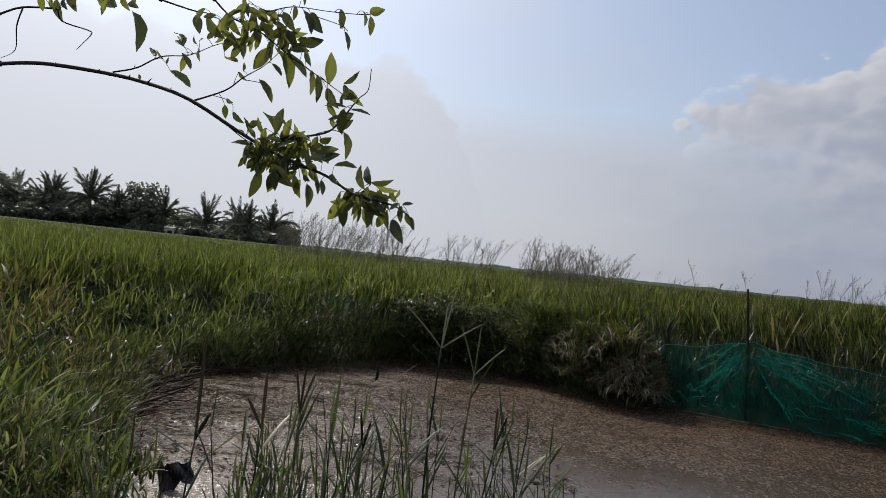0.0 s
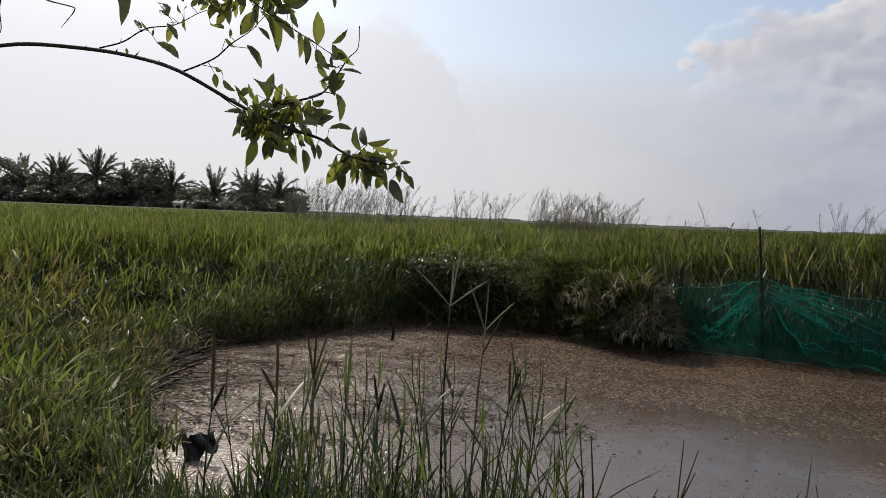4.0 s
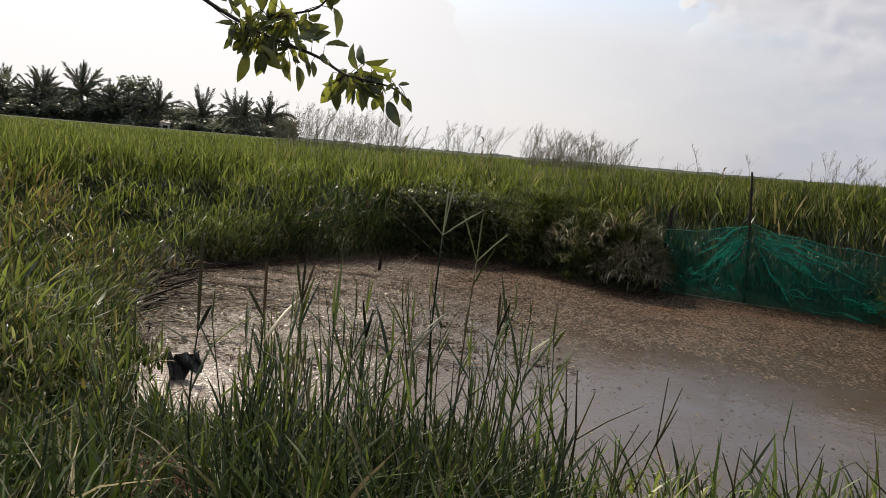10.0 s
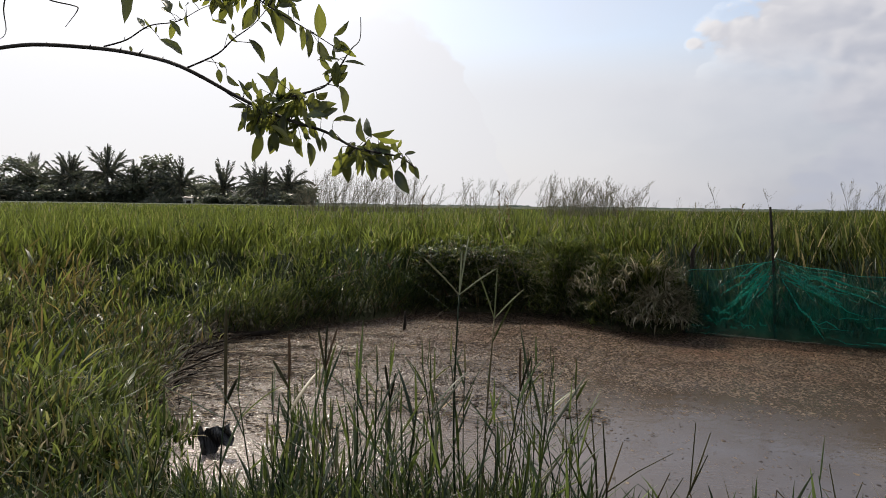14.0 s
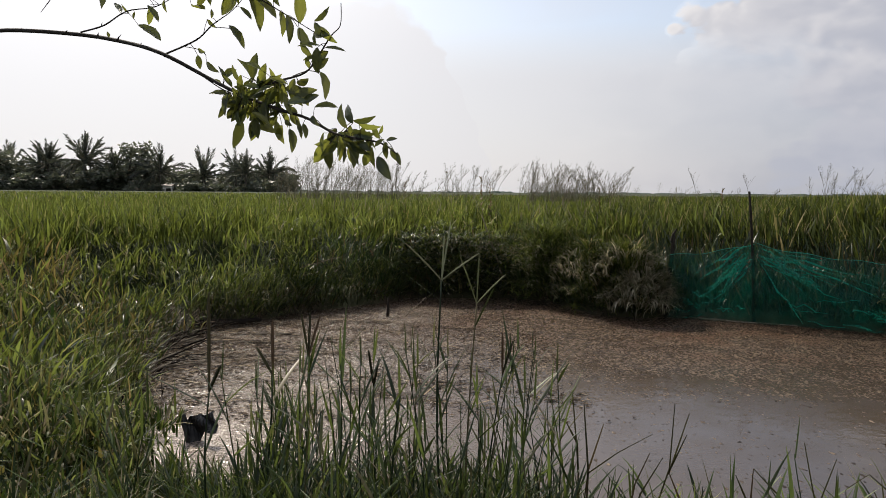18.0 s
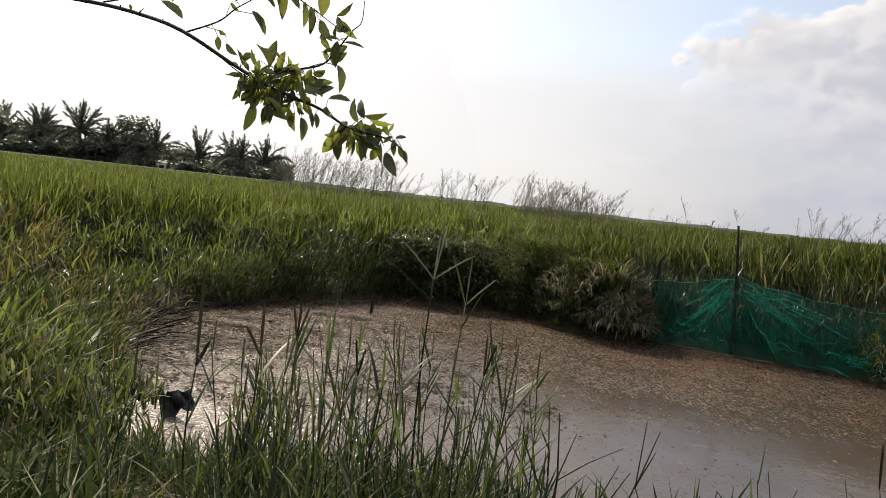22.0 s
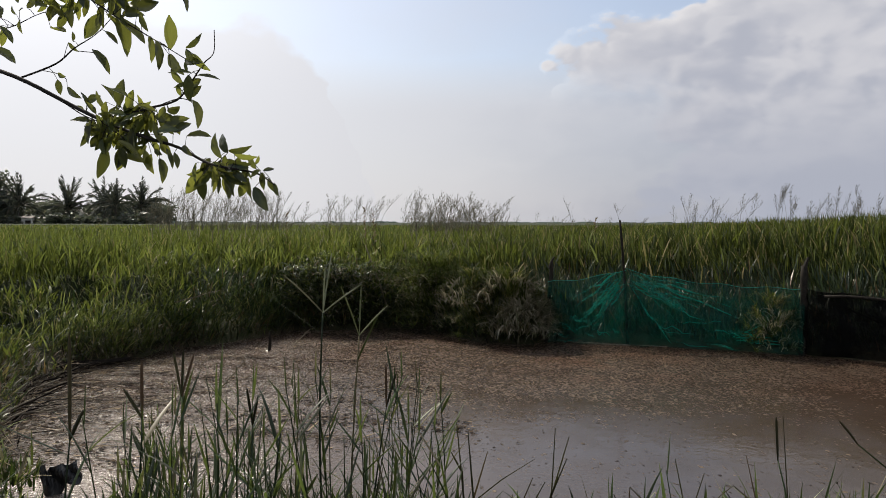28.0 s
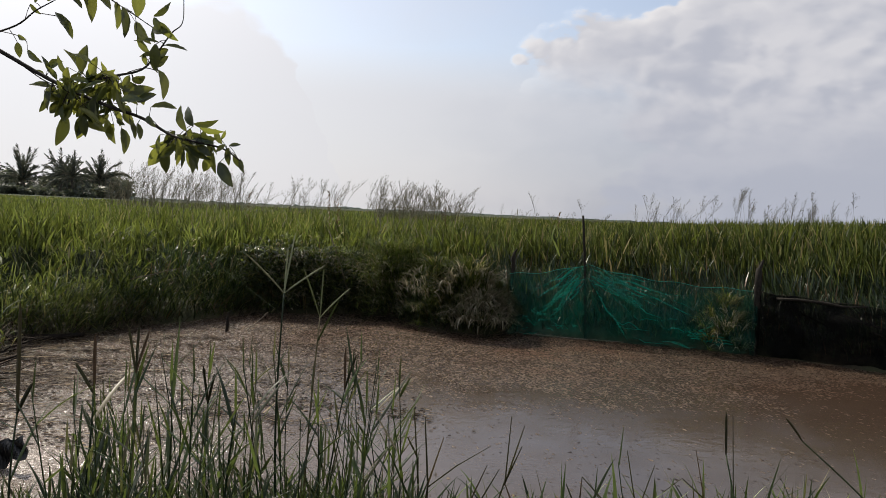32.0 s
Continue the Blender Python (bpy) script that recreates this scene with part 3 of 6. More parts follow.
def taller(x, y):
    """How much the riper rice on the far right overtops the rest."""
    return np.interp(np.arctan2(x, y), [0.2, 0.5, 0.65, 0.8], [0.0, 0.17, 0.29, 0.42]) * np.clip((np.hypot(x, y) - 9.0) / 2.0, 0, 1) * np.clip((60 - np.hypot(x, y)) / 40, 0, 1)


def crop_top(x, y):
    """Height of the rice and weed canopy."""
    r = np.hypot(x, y)
    base = np.interp(r, [2.0, 3.5, 5.0, 7.5, 10.5, 16.0], [0.60, 0.86, 1.08, 1.26, 1.37, 1.40])
    d = np.maximum(shore_distance(x, y), 0)
    slope = np.interp(x, [-2.6, -1.3, 2.4, 2.9], [0.62, 2.2, 2.2, 6.0])       # gentle on the left, steep at the back
    base = np.minimum(base, np.interp(x, [-2.6, -1.3], [0.30, 0.5]) + slope * d)
    return base + taller(x, y) + 0.05 * soft_noise(x, y, 1.1) + 0.02 * soft_noise(x, y, 0.23)


def sheet(xs, ys, zfun, keep=None):
    gx, gy = np.meshgrid(xs, ys)
    gz = zfun(gx, gy)
    v = np.stack([gx, gy, gz], -1).reshape(-1, 3)
    ny, nx = gx.shape
    i = (np.arange(ny - 1)[:, None] * nx + np.arange(nx - 1)[None, :]).ravel()
    q = np.stack([i, i + 1, i + nx + 1, i + nx], -1)
    if keep is not None:
        ok = keep(gx, gy).ravel()
        q = q[ok[q].all(axis=1)]
    return v, q


far_steps = np.array([16, 22, 30, 45, 70, 110, 180, 300, 500, 800, 1300, 2000.0])
xs = np.concatenate([-far_steps[::-1], np.linspace(-12, 14, 174), far_steps])
ys = np.concatenate([-far_steps[::-1], np.linspace(-3, 14, 120), far_steps])
v, q = sheet(xs, ys, ground_z)
ground = tagged(big_mesh("ground", v, q, np.zeros((0, 3), int), M_soil), "damp brown bank soil with rotting litter", "ground", kind="structure")

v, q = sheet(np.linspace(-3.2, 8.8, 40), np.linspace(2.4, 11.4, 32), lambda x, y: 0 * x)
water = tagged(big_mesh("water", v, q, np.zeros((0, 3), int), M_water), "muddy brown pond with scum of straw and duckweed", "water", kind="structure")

# closed canopy of the rice field, under the blades; coloured dark for shade between them
xs = np.concatenate([-far_steps[::-1], np.linspace(-13, 14, 100), far_steps])
ys = np.concatenate([np.linspace(2.4, 15, 54), far_steps])
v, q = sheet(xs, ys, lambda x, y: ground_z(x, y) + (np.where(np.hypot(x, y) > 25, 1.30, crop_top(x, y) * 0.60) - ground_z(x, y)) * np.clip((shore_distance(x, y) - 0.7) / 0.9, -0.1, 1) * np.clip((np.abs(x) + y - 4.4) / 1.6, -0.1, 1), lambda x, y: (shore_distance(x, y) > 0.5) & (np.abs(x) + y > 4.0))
canopy = tagged(big_mesh("rice_canopy", v, q, np.zeros((0, 3), int), M_canopy), "rice field canopy, coloured dark for shade between the leaves", "rice field", kind="stuff")


def scatter(n, x0, x1, y0, y1, ok):
    x, y = rng.uniform(x0, x1, n), rng.uniform(y0, y1, n)
    m = ok(x, y)
    return x[m], y[m]


def tufted(x, y, z, size=0.16):
    """Share of blades kept, so that leaves bunch into tufts with gaps between: 0 to 1."""
    k = 1 / size
    n = np.sin(x * k + 1.7 * np.sin(z * k * 0.8 + y * 0.9)) + np.sin(z * k * 1.2 + 1.9 * np.sin(x * k * 0.7) + y * k * 0.4) + 0.8 * np.sin((x * 0.7 - z) * k * 1.9 + y * k * 0.6)
    return np.clip(0.50 + 0.45 * n, 0.08, 1.0)


def in_view(x, y, half=44):
    return np.abs(np.arctan2(x - 0.1 * y, y)) < radians(half)


def toward_pond(x, y):
    """Yaw that leans out over the water."""
    e = 0.05
    gx = shore_distance(x + e, y) - shore_distance(x - e, y)
    gy = shore_distance(x, y + e) - shore_distance(x, y - e)
    return np.arctan2(-gy, -gx)


def is_near_bank(x, y):
    return (y < 3.9 - 0.05 * x) & (x > -1.7)


# rice and weeds on the bank, leaning out over the pond, layered from the water up
x, y = scatter(300000, -6, 9.5, 3.8, 13.0, lambda x, y: (shore_distance(x, y) > 0.0) & (shore_distance(x, y) < 2.2) & in_view(x, y) & ~is_near_bank(x, y))
d = shore_distance(x, y)
behind_net = (x > 3.0) & (d < 0.07)
m = (rng.uniform(0, 1, len(x)) < 0.75) & ~behind_net
x, y, d = x[m], y[m], d[m]
top = crop_top(x, y)
lift = rng.uniform(0, 1, len(x)) ** 0.85
g0 = ground_z(x, y)
z = g0 + lift * np.clip(top - g0 - 0.22, 0.02, None)
keep = rng.uniform(0, 1, len(x)) < tufted(x, y, z)
x, y, d, top, g0, z = x[keep], y[keep], d[keep], top[keep], g0[keep], z[keep]
L = rng.uniform(0.10, 0.31, len(x))
yaw = np.where(rng.uniform(0, 1, len(x)) < 0.6, toward_pond(x, y) + rng.normal(0, 0.9, len(x)), rng.uniform(0, 6.283, len(x)))
yaw = np.where((x < -1.0) & (rng.uniform(0, 1, len(x)) < 0.85), rng.uniform(0, 6.283, len(x)), yaw)
yaw = np.where(x > 2.9, rng.uniform(0.2, 2.9, len(x)), yaw)
lean = rng.uniform(0.03, 0.75, len(x)) + 0.25 * np.clip(0.5 - d, 0, 1)
droop = rng.uniform(0.0, 0.5, len(x))
W = rng.uniform(0.011, 0.026, len(x))
W = W * np.where(rng.uniform(0, 1, len(x)) < 0.14, 1.7, 1.0)
upright = x > 2.6                  # the rice behind the nets stands straight
lean, droop, L, W = np.where(upright, lean * 0.7, lean), np.where(upright, droop * 0.7, droop), np.where(upright, L * 1.15, L), np.where(upright, W * 0.9, W)
root = np.stack([x, y, z], -1)
ripe = (x > 2.6) & (rng.uniform(0, 1, len(x)) < 0.7) | (x < -2.4) & (y < 8) & (rng.uniform(0, 1, len(x)) < 0.5 + 0.3 * soft_noise(x, y, 0.9))
olive = ripe & (x < 0)
tangle = (x < 2.6) & (rng.uniform(0, 1, len(x)) < np.where(x < -0.8, 0.6, 0.35) * np.clip(1.5 - z, 0.2, 1))       # crossing, curled leaves
ripe &= ~olive
# dark leaf colour low down, in the hollow and behind nets paints shade
weed_shade = (z < 0.55) & ~ripe & (rng.uniform(0, 1, len(x)) < np.where(x < -1.9, 0.3, 0.45)) | (x > 2.9) & (z < 0.95) & (rng.uniform(0, 1, len(x)) < 0.8) | (x > -1.5) & (x < 1.5) & (z < 0.86 + 0.12 * soft_noise(x, y, 3.0)) & (rng.uniform(0, 1, len(x)) < 0.85)
ripe &= ~weed_shade
for label, mat, name, sel in (("green rice leaves crowding the pond bank", M_rice, "rice_plants", ~ripe & ~weed_shade & ~olive), ("olive and yellowed grass leaves on the bank", M_olive, "yellowed_grass", olive & ~weed_shade), ("yellowing rice leaves along the pond bank", M_rice_ripe, "yellowing_rice", ripe),
                              ("weeds and grass low on the bank, coloured dark for shade", M_under, "bank_weeds", weed_shade)):
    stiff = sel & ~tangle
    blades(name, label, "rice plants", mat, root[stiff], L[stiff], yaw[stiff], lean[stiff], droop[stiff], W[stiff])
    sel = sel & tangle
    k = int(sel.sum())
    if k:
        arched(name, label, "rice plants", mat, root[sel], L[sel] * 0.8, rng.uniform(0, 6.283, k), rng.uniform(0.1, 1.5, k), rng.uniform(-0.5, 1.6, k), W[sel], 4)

# overhanging fringe right above the water
x, y = scatter(100000, -4, 3.4, 4.2, 12.0, lambda x, y: (shore_distance(x, y) > -0.03) & (shore_distance(x, y) < 0.38) & ~is_near_bank(x, y) & ((y > 8.6) | (rng.uniform(0, 1, len(x)) < 0.14)))
d = shore_distance(x, y)
z = np.maximum(ground_z(x, y), 0.01) + rng.uniform(0, 1, len(x)) * (0.12 + 1.1 * np.clip(d, 0, 1))
L = rng.uniform(0.14, 0.36, len(x))
yaw = toward_pond(x, y) + rng.normal(0, 1.1, len(x))
lean, droop = rng.uniform(0.1, 0.9, len(x)), rng.uniform(0.1, 0.9, len(x))
L = np.where(y < 8, L * 0.65, L)
W = rng.uniform(0.009, 0.020, len(x))
root = np.stack([x, y, z], -1)
# random split into lighter leaves and shade-darkened ones
lit = rng.uniform(0, 1, len(x)) < np.where(x < -1.9, 0.65, 0.45)
blades("fringe_grass", "green grass hanging over the water's edge", "grass", M_bankgrass, root[lit], L[lit], yaw[lit], lean[lit], droop[lit], W[lit])
blades("fringe_weeds", "weeds over the water's edge, coloured dark for shade", "weeds", M_under, root[~lit], L[~lit], yaw[~lit], lean[~lit], droop[~lit], W[~lit])

# low weeds right behind the nets, leaf colour darkened for the shade there
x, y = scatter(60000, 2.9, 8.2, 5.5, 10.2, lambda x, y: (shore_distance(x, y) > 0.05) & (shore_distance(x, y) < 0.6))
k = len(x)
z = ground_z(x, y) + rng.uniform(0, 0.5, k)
blades("net_side_weeds", "weeds crowded behind the net, coloured dark for shade", "weeds", M_under, np.stack([x, y, z], -1), rng.uniform(0.12, 0.32, k), rng.uniform(0.3, 2.8, k), rng.uniform(0.0, 0.8, k), rng.uniform(0.0, 0.5, k), rng.uniform(0.012, 0.028, k))

# rotting straw washed up along the left shore and under the far bank
x, y = scatter(60000, -3.6, 3.2, 4.6, 11.6, lambda x, y: (shore_distance(x, y) > -0.16) & (shore_distance(x, y) < 0.14) & ~is_near_bank(x, y) & (rng.uniform(0, 1, len(x)) < np.where(x < -1.2, 0.6, 0.22)))
z = np.maximum(ground_z(x, y), 0.0) + rng.uniform(0.004, 0.16, len(x)) * np.clip(shore_distance(x, y) / 0.14 + 0.5, 0.1, 1)
# dark half of the litter; its colour also paints the undercut's shade
heap = rng.uniform(0, 1, len(x)) < 0.5
z = z + np.where(heap & (x < -1.2), rng.uniform(0, 0.12, len(x)), 0)
blades("rotting_debris", "wet dark plant litter heaped along the shore, also for undercut shade", "straw", M_fleck, np.stack([x, y, z], -1)[heap], rng.uniform(0.06, 0.22, int(heap.sum())), rng.uniform(0, 6.283, int(heap.sum())), rng.uniform(0.5, 1.6, int(heap.sum())), rng.uniform(0.0, 0.5, int(heap.sum())), rng.uniform(0.005, 0.014, int(heap.sum())))
blades("washed_up_straw", "brown rotting straw washed up along the shore", "straw", M_straw, np.stack([x, y, z], -1), rng.uniform(0.08, 0.24, len(x)), rng.uniform(0, 6.283, len(x)), rng.uniform(0.7, 1.6, len(x)), rng.uniform(0.0, 0.5, len(x)), rng.uniform(0.004, 0.009, len(x)))

# the field behind, upper leaves only, thinning out with distance
r = 8.0 * (75 / 8.0) ** rng.uniform(0, 1, 180000) ** 0.9
a = rng.uniform(radians(-42), radians(48), len(r))
x, y = r * np.sin(a), r * np.cos(a)
m = (shore_distance(x, y) > np.where(x < -1, 1.7, 0.9))
x, y, r = x[m], y[m], r[m]
top = np.where(r > 25, 1.40 + taller(x, y), crop_top(x, y))
L = rng.uniform(0.30, 0.55, len(x)) * np.where(r > 30, 0.8, 1)
lean = rng.uniform(0.0, 0.35, len(x))
z = top - L * rng.uniform(0.75, 1.5, len(x))
W = rng.uniform(0.014, 0.036, len(x)) * np.clip(r / 14, 1, 2.5)
yaw = rng.uniform(0, 6.283, len(x))
droop = rng.uniform(0.0, 0.5, len(x))
root = np.stack([x, y, z], -1)
ripe = rng.uniform(0, 1, len(x)) < np.clip(0.25 + 1.8 * (np.arctan2(x, y) - 0.05), 0.15, 0.85)
blades("rice_field", "upright green rice leaves of the field", "rice field", M_rice, root[~ripe], L[~ripe], yaw[~ripe], lean[~ripe], droop[~ripe], W[~ripe])
blades("ripening_rice_field", "yellowing rice leaves of the field", "rice field", M_rice_ripe, root[ripe], L[ripe], yaw[ripe], lean[ripe], droop[ripe], W[ripe])

# rank grass on the left bank, close to the eye
x, y = scatter(330000, -6.5, -1.1, 1.2, 6.5, lambda x, y: (shore_distance(x, y) > 0.0) & (np.hypot(x, y) > 1.55) & (np.arctan2(x, y) > radians(-48)) & (x < -1.15 - 0.05 * (3.8 - y)))
top = crop_top(x, y)
g0 = ground_z(x, y)
z = g0 + rng.uniform(0, 1, len(x)) * np.clip(top - g0 - 0.28, 0.0, None)
keep = rng.uniform(0, 1, len(x)) < tufted(x, y, z, 0.10)
x, y, z = x[keep], y[keep], z[keep]
L = rng.uniform(0.05, 0.18, len(x))
yaw = rng.uniform(0, 6.283, len(x))
lean = rng.uniform(0.0, 0.95, len(x))
droop = rng.uniform(0.0, 0.45, len(x))
W = rng.uniform(0.007, 0.016, len(x)) * np.where(rng.uniform(0, 1, len(x)) < 0.15, 1.6, 1.0)
root = np.stack([x, y, z], -1)
pale = rng.uniform(0, 1, len(x)) < 0.06
tan = ~pale & (rng.uniform(0, 1, len(x)) < 0.16 + 0.35 * soft_noise(x, y, 0.8))
k = int(tan.sum())
arched("yellowed_bank_grass", "olive and yellowed grass on the bank", "grass", M_olive, root[tan], L[tan], yaw[tan], lean[tan] * 1.5, rng.uniform(-0.6, 1.6, k), W[tan], 4)
lush = ~pale & ~tan
# darker-coloured share, larger near the eye, paints shade among the blades
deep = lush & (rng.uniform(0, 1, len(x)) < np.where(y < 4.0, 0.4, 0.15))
blades("dark_bank_grass", "grass under the rank blades, coloured dark for shade", "grass", M_nearweed, root[deep], L[deep], yaw[deep], lean[deep], droop[deep], W[deep])
lush &= ~deep
tangle = lush & (rng.uniform(0, 1, len(x)) < 0.6)
lush &= ~tangle
k = int(tangle.sum())
blades("bank_grass", "rank green grass on the bank", "grass", M_bankgrass, root[lush], L[lush], yaw[lush], lean[lush], droop[lush], W[lush])
arched("tangled_bank_grass", "tangled curling green grass on the bank", "grass", M_bankgrass, root[tangle], L[tangle], yaw[tangle], lean[tangle] * 1.5, rng.uniform(-0.6, 1.6, k), W[tangle], 4)
blades("withered_grass", "withered straw-coloured grass among the green", "grass", M_withered, root[pale], L[pale], yaw[pale], lean[pale], droop[pale], W[pale])

# short grass of the near bank, before the camera
x, y = scatter(19000, -1.8, 4.2, 1.3, 3.6, lambda x, y: (shore_distance(x, y) > -0.08) & (np.hypot(x, y) > 1.45) & (~((np.abs(x / y + 0.33) < 0.06) & (y < 3.0))) & ((x < 0.5) | (rng.uniform(0, 1, len(x)) < np.where(y > 2.5, 0.06, 0.28))))
rank = np.clip((0.75 - x) / 0.5, 0, 1)        # taller on the left half
z = ground_z(x, y) + rng.uniform(0, 0.08, len(x)) * rank
L = rng.uniform(0.12, 0.30 + 0.04 * rank + 0.12 * (y < 2.4), len(x))
yaw, lean, droop = rng.uniform(0, 6.283, len(x)), rng.uniform(0.03, 0.65, len(x)), rng.uniform(0.0, 0.7, len(x))
W = rng.uniform(0.006, 0.014, len(x)) * np.where(rng.uniform(0, 1, len(x)) < 0.12, 2.0, 1.0)
root = np.stack([x, y, z], -1)
pale = rng.uniform(0, 1, len(x)) < 0.15
# shade painted by leaf colour, most of it on the left half
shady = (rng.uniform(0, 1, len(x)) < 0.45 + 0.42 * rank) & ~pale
blades("near_bank_weeds", "tangled weeds on the near bank, coloured dark for shade", "weeds", M_nearweed, root[shady], L[shady] * 1.1, yaw[shady], lean[shady], droop[shady], W[shady] * 1.2)
pale |= shady
blades("near_bank_grass", "tangled green grass on the near bank", "grass", M_bankgrass, root[~pale], L[~pale], yaw[~pale], lean[~pale], droop[~pale], W[~pale])
pale &= ~shady
blades("near_bank_straw", "dead straw in the near bank grass", "grass", M_dry, root[pale], L[pale], yaw[pale], lean[pale], droop[pale], W[pale])


# rusty dead stems in the gap of the near bank grass
n = 420
x, y = rng.normal(-0.9, 0.12, n), rng.normal(2.68, 0.13, n)
z = ground_z(x, y) + rng.uniform(0.0, 0.06, n)
blades("rusty_dead_stems", "rusty red-brown dead stems on the bank", "dead stems", M_litter, np.stack([x, y, z], -1), rng.uniform(0.06, 0.2, n), rng.uniform(0, 6.283, n), rng.uniform(0.3, 1.5, n), rng.uniform(0, 0.5, n), rng.uniform(0.003, 0.008, n))

# a patch of dead brown stems inside the near stand
n = 320
x, y = rng.normal(-0.05, 0.08, n), rng.normal(2.78, 0.1, n)
z = ground_z(x, y) + rng.uniform(0.0, 0.08, n)
blades("dead_stems", "upright dead reddish-brown stems in the green stand", "dead stems", M_deadstem, np.stack([x, y, z], -1), rng.uniform(0.1, 0.26, n), rng.uniform(0, 6.283, n), rng.uniform(0.0, 0.5, n), rng.uniform(0, 0.3, n), rng.uniform(0.005, 0.010, n))

# broad fresh leaves curling over at the foot of the stand
n = 420
x, y = rng.uniform(-0.75, 2.6, n), rng.uniform(2.0, 3.0, n)
ok = (shore_distance(x, y) > 0.05) & ~((np.abs(x / y + 0.33) < 0.06))
x, y = x[ok], y[ok]
n = len(x)
z = ground_z(x, y) + rng.uniform(0.0, 0.10, n)
# leaves further left take the shade-darkened colour
fresh = rng.uniform(0, 1, n) < np.clip((x - 0.05) * 2.5, 0.04, 0.65)
for label, mat, sel in (("broad bright green grass leaves curling over", M_fresh, fresh), ("broad grass leaves on the near bank, coloured dark for shade", M_nearweed, ~fresh)):
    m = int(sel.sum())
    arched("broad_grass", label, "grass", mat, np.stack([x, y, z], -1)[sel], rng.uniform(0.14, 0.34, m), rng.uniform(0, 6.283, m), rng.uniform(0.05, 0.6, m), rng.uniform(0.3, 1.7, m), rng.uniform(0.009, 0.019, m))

# trodden grass where the camera stands and behind it
x, y = scatter(36000, -5, 6, -3, 1.6, lambda x, y: np.hypot(x, y) > 0.35)
z = ground_z(x, y)
L = rng.uniform(0.05, 0.22, len(x))
yaw, lean, droop = rng.uniform(0, 6.283, len(x)), rng.uniform(0.1, 1.0, len(x)), rng.uniform(0.1, 0.9, len(x))
blades("trodden_grass", "short trodden grass on the near bank", "grass", M_bankgrass, np.stack([x, y, z], -1), L, yaw, lean, droop, rng.uniform(0.005, 0.012, len(x)))


# ---- clumps on the far bank ----
def clump(name, label, cx, cy, z0, rx, ry, h, n, mat, length, width, spread=1.0, per_tuft=24, fall=1.4):
    """A tussock whose blades arch outwards."""
    tufts = max(6, n // per_tuft)
    ta, tk, tu = rng.uniform(0, 6.283, tufts), np.sqrt(rng.uniform(0, 1, tufts)), rng.uniform(0, 1, tufts) ** 0.8
    pick = rng.integers(0, tufts, n)
    up = tu[pick]
    shrink = 1 - 0.5 * up
    root = np.stack([cx + rx * shrink * (tk * np.cos(ta))[pick], cy + ry * shrink * (tk * np.sin(ta))[pick], z0 + up * h], -1) + rng.normal(0, 0.022, (n, 3))
    a = np.where(rng.uniform(0, 1, n) < 0.45, ta[pick], rng.uniform(0, 6.283, n))
    return blades(name, label, "grass clump", mat, root, rng.uniform(0.6, 1.2, n) * length, a + rng.normal(0, 0.5, n), rng.uniform(0.1, 0.9, n) * spread, rng.uniform(0.4, 1.0, n) * fall, rng.uniform(0.7, 1.3, n) * width, seg=4)




def drooping_tussock(label, cx, cy, z0, rx, ry, h, tufts, per, mat, length, width, bend):
    """A mound of grass tufts whose blades arch out together and hang down."""
    a, u = rng.uniform(0, 6.283, tufts), rng.uniform(0, 1, tufts)
    ring = np.sqrt(np.clip(1 - u ** 2, 0.05, 1)) * rng.uniform(0.6, 1.0, tufts)
    pick = np.repeat(np.arange(tufts), per)
    n = len(pick)
    root = np.stack([cx + rx * ring * np.cos(a), cy + ry * ring * np.sin(a), z0 + h * u], -1)[pick] + rng.normal(0, 0.015, (n, 3))
    turn = (a + rng.normal(0, 0.5, tufts))[pick] + rng.normal(0, 0.45, n)
    return arched("dry_grass_clump", label, "grass clump", mat, root, length * rng.uniform(0.55, 1.15, n), turn, rng.uniform(0.1, 0.9, n), bend * rng.uniform(0.6, 1.25, n), width * rng.uniform(0.6, 1.3, n))


drooping_tussock("pale drooping dry grass hanging over the water", 2.74, 9.18, 0.10, 0.42, 0.26, 0.42, 130, 8, M_dry, 0.31, 0.016, 1.9)
drooping_tussock("pale dry grass arching half way up the bank", 2.62, 9.30, 0.42, 0.50, 0.24, 0.42, 60, 7, M_dry, 0.28, 0.016, 1.7)
drooping_tussock("dull green grass mixed through the dry tussock", 2.66, 9.34, 0.12, 0.46, 0.26, 0.75, 120, 8, M_rice_ripe, 0.34, 0.013, 1.5)
drooping_tussock("greyish dry grass left of the tussock", 2.08, 9.95, 0.12, 0.32, 0.24, 0.66, 60, 6, M_dry, 0.22, 0.014, 1.7)
clump("grass_clump", "dull green grass behind the dry tussock", 2.5, 9.62, 0.05, 0.65, 0.26, 0.9, 1100, M_rice_ripe, 0.17, 0.017, 1.0, 5, 1.8)
# dark leaf colour here paints the shade under the tussock
clump("weed_clump", "weeds under the dry grass, coloured dark for shade", 2.5, 9.85, 0.02, 0.5, 0.25, 0.75, 900, M_under, 0.26, 0.02)
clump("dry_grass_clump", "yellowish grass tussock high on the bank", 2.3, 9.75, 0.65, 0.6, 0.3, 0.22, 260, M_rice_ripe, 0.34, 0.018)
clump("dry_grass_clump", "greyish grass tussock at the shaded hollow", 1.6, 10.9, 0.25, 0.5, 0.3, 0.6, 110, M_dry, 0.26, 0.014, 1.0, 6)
# dark weeds whose colour also carries the hollow's shade
clump("weed_clump", "dark green weeds at the pond's back, also the hollow's shade", 0.35, 11.1, 0.1, 1.2, 0.35, 0.80, 2400, M_under, 0.20, 0.024, 1.2, 6)
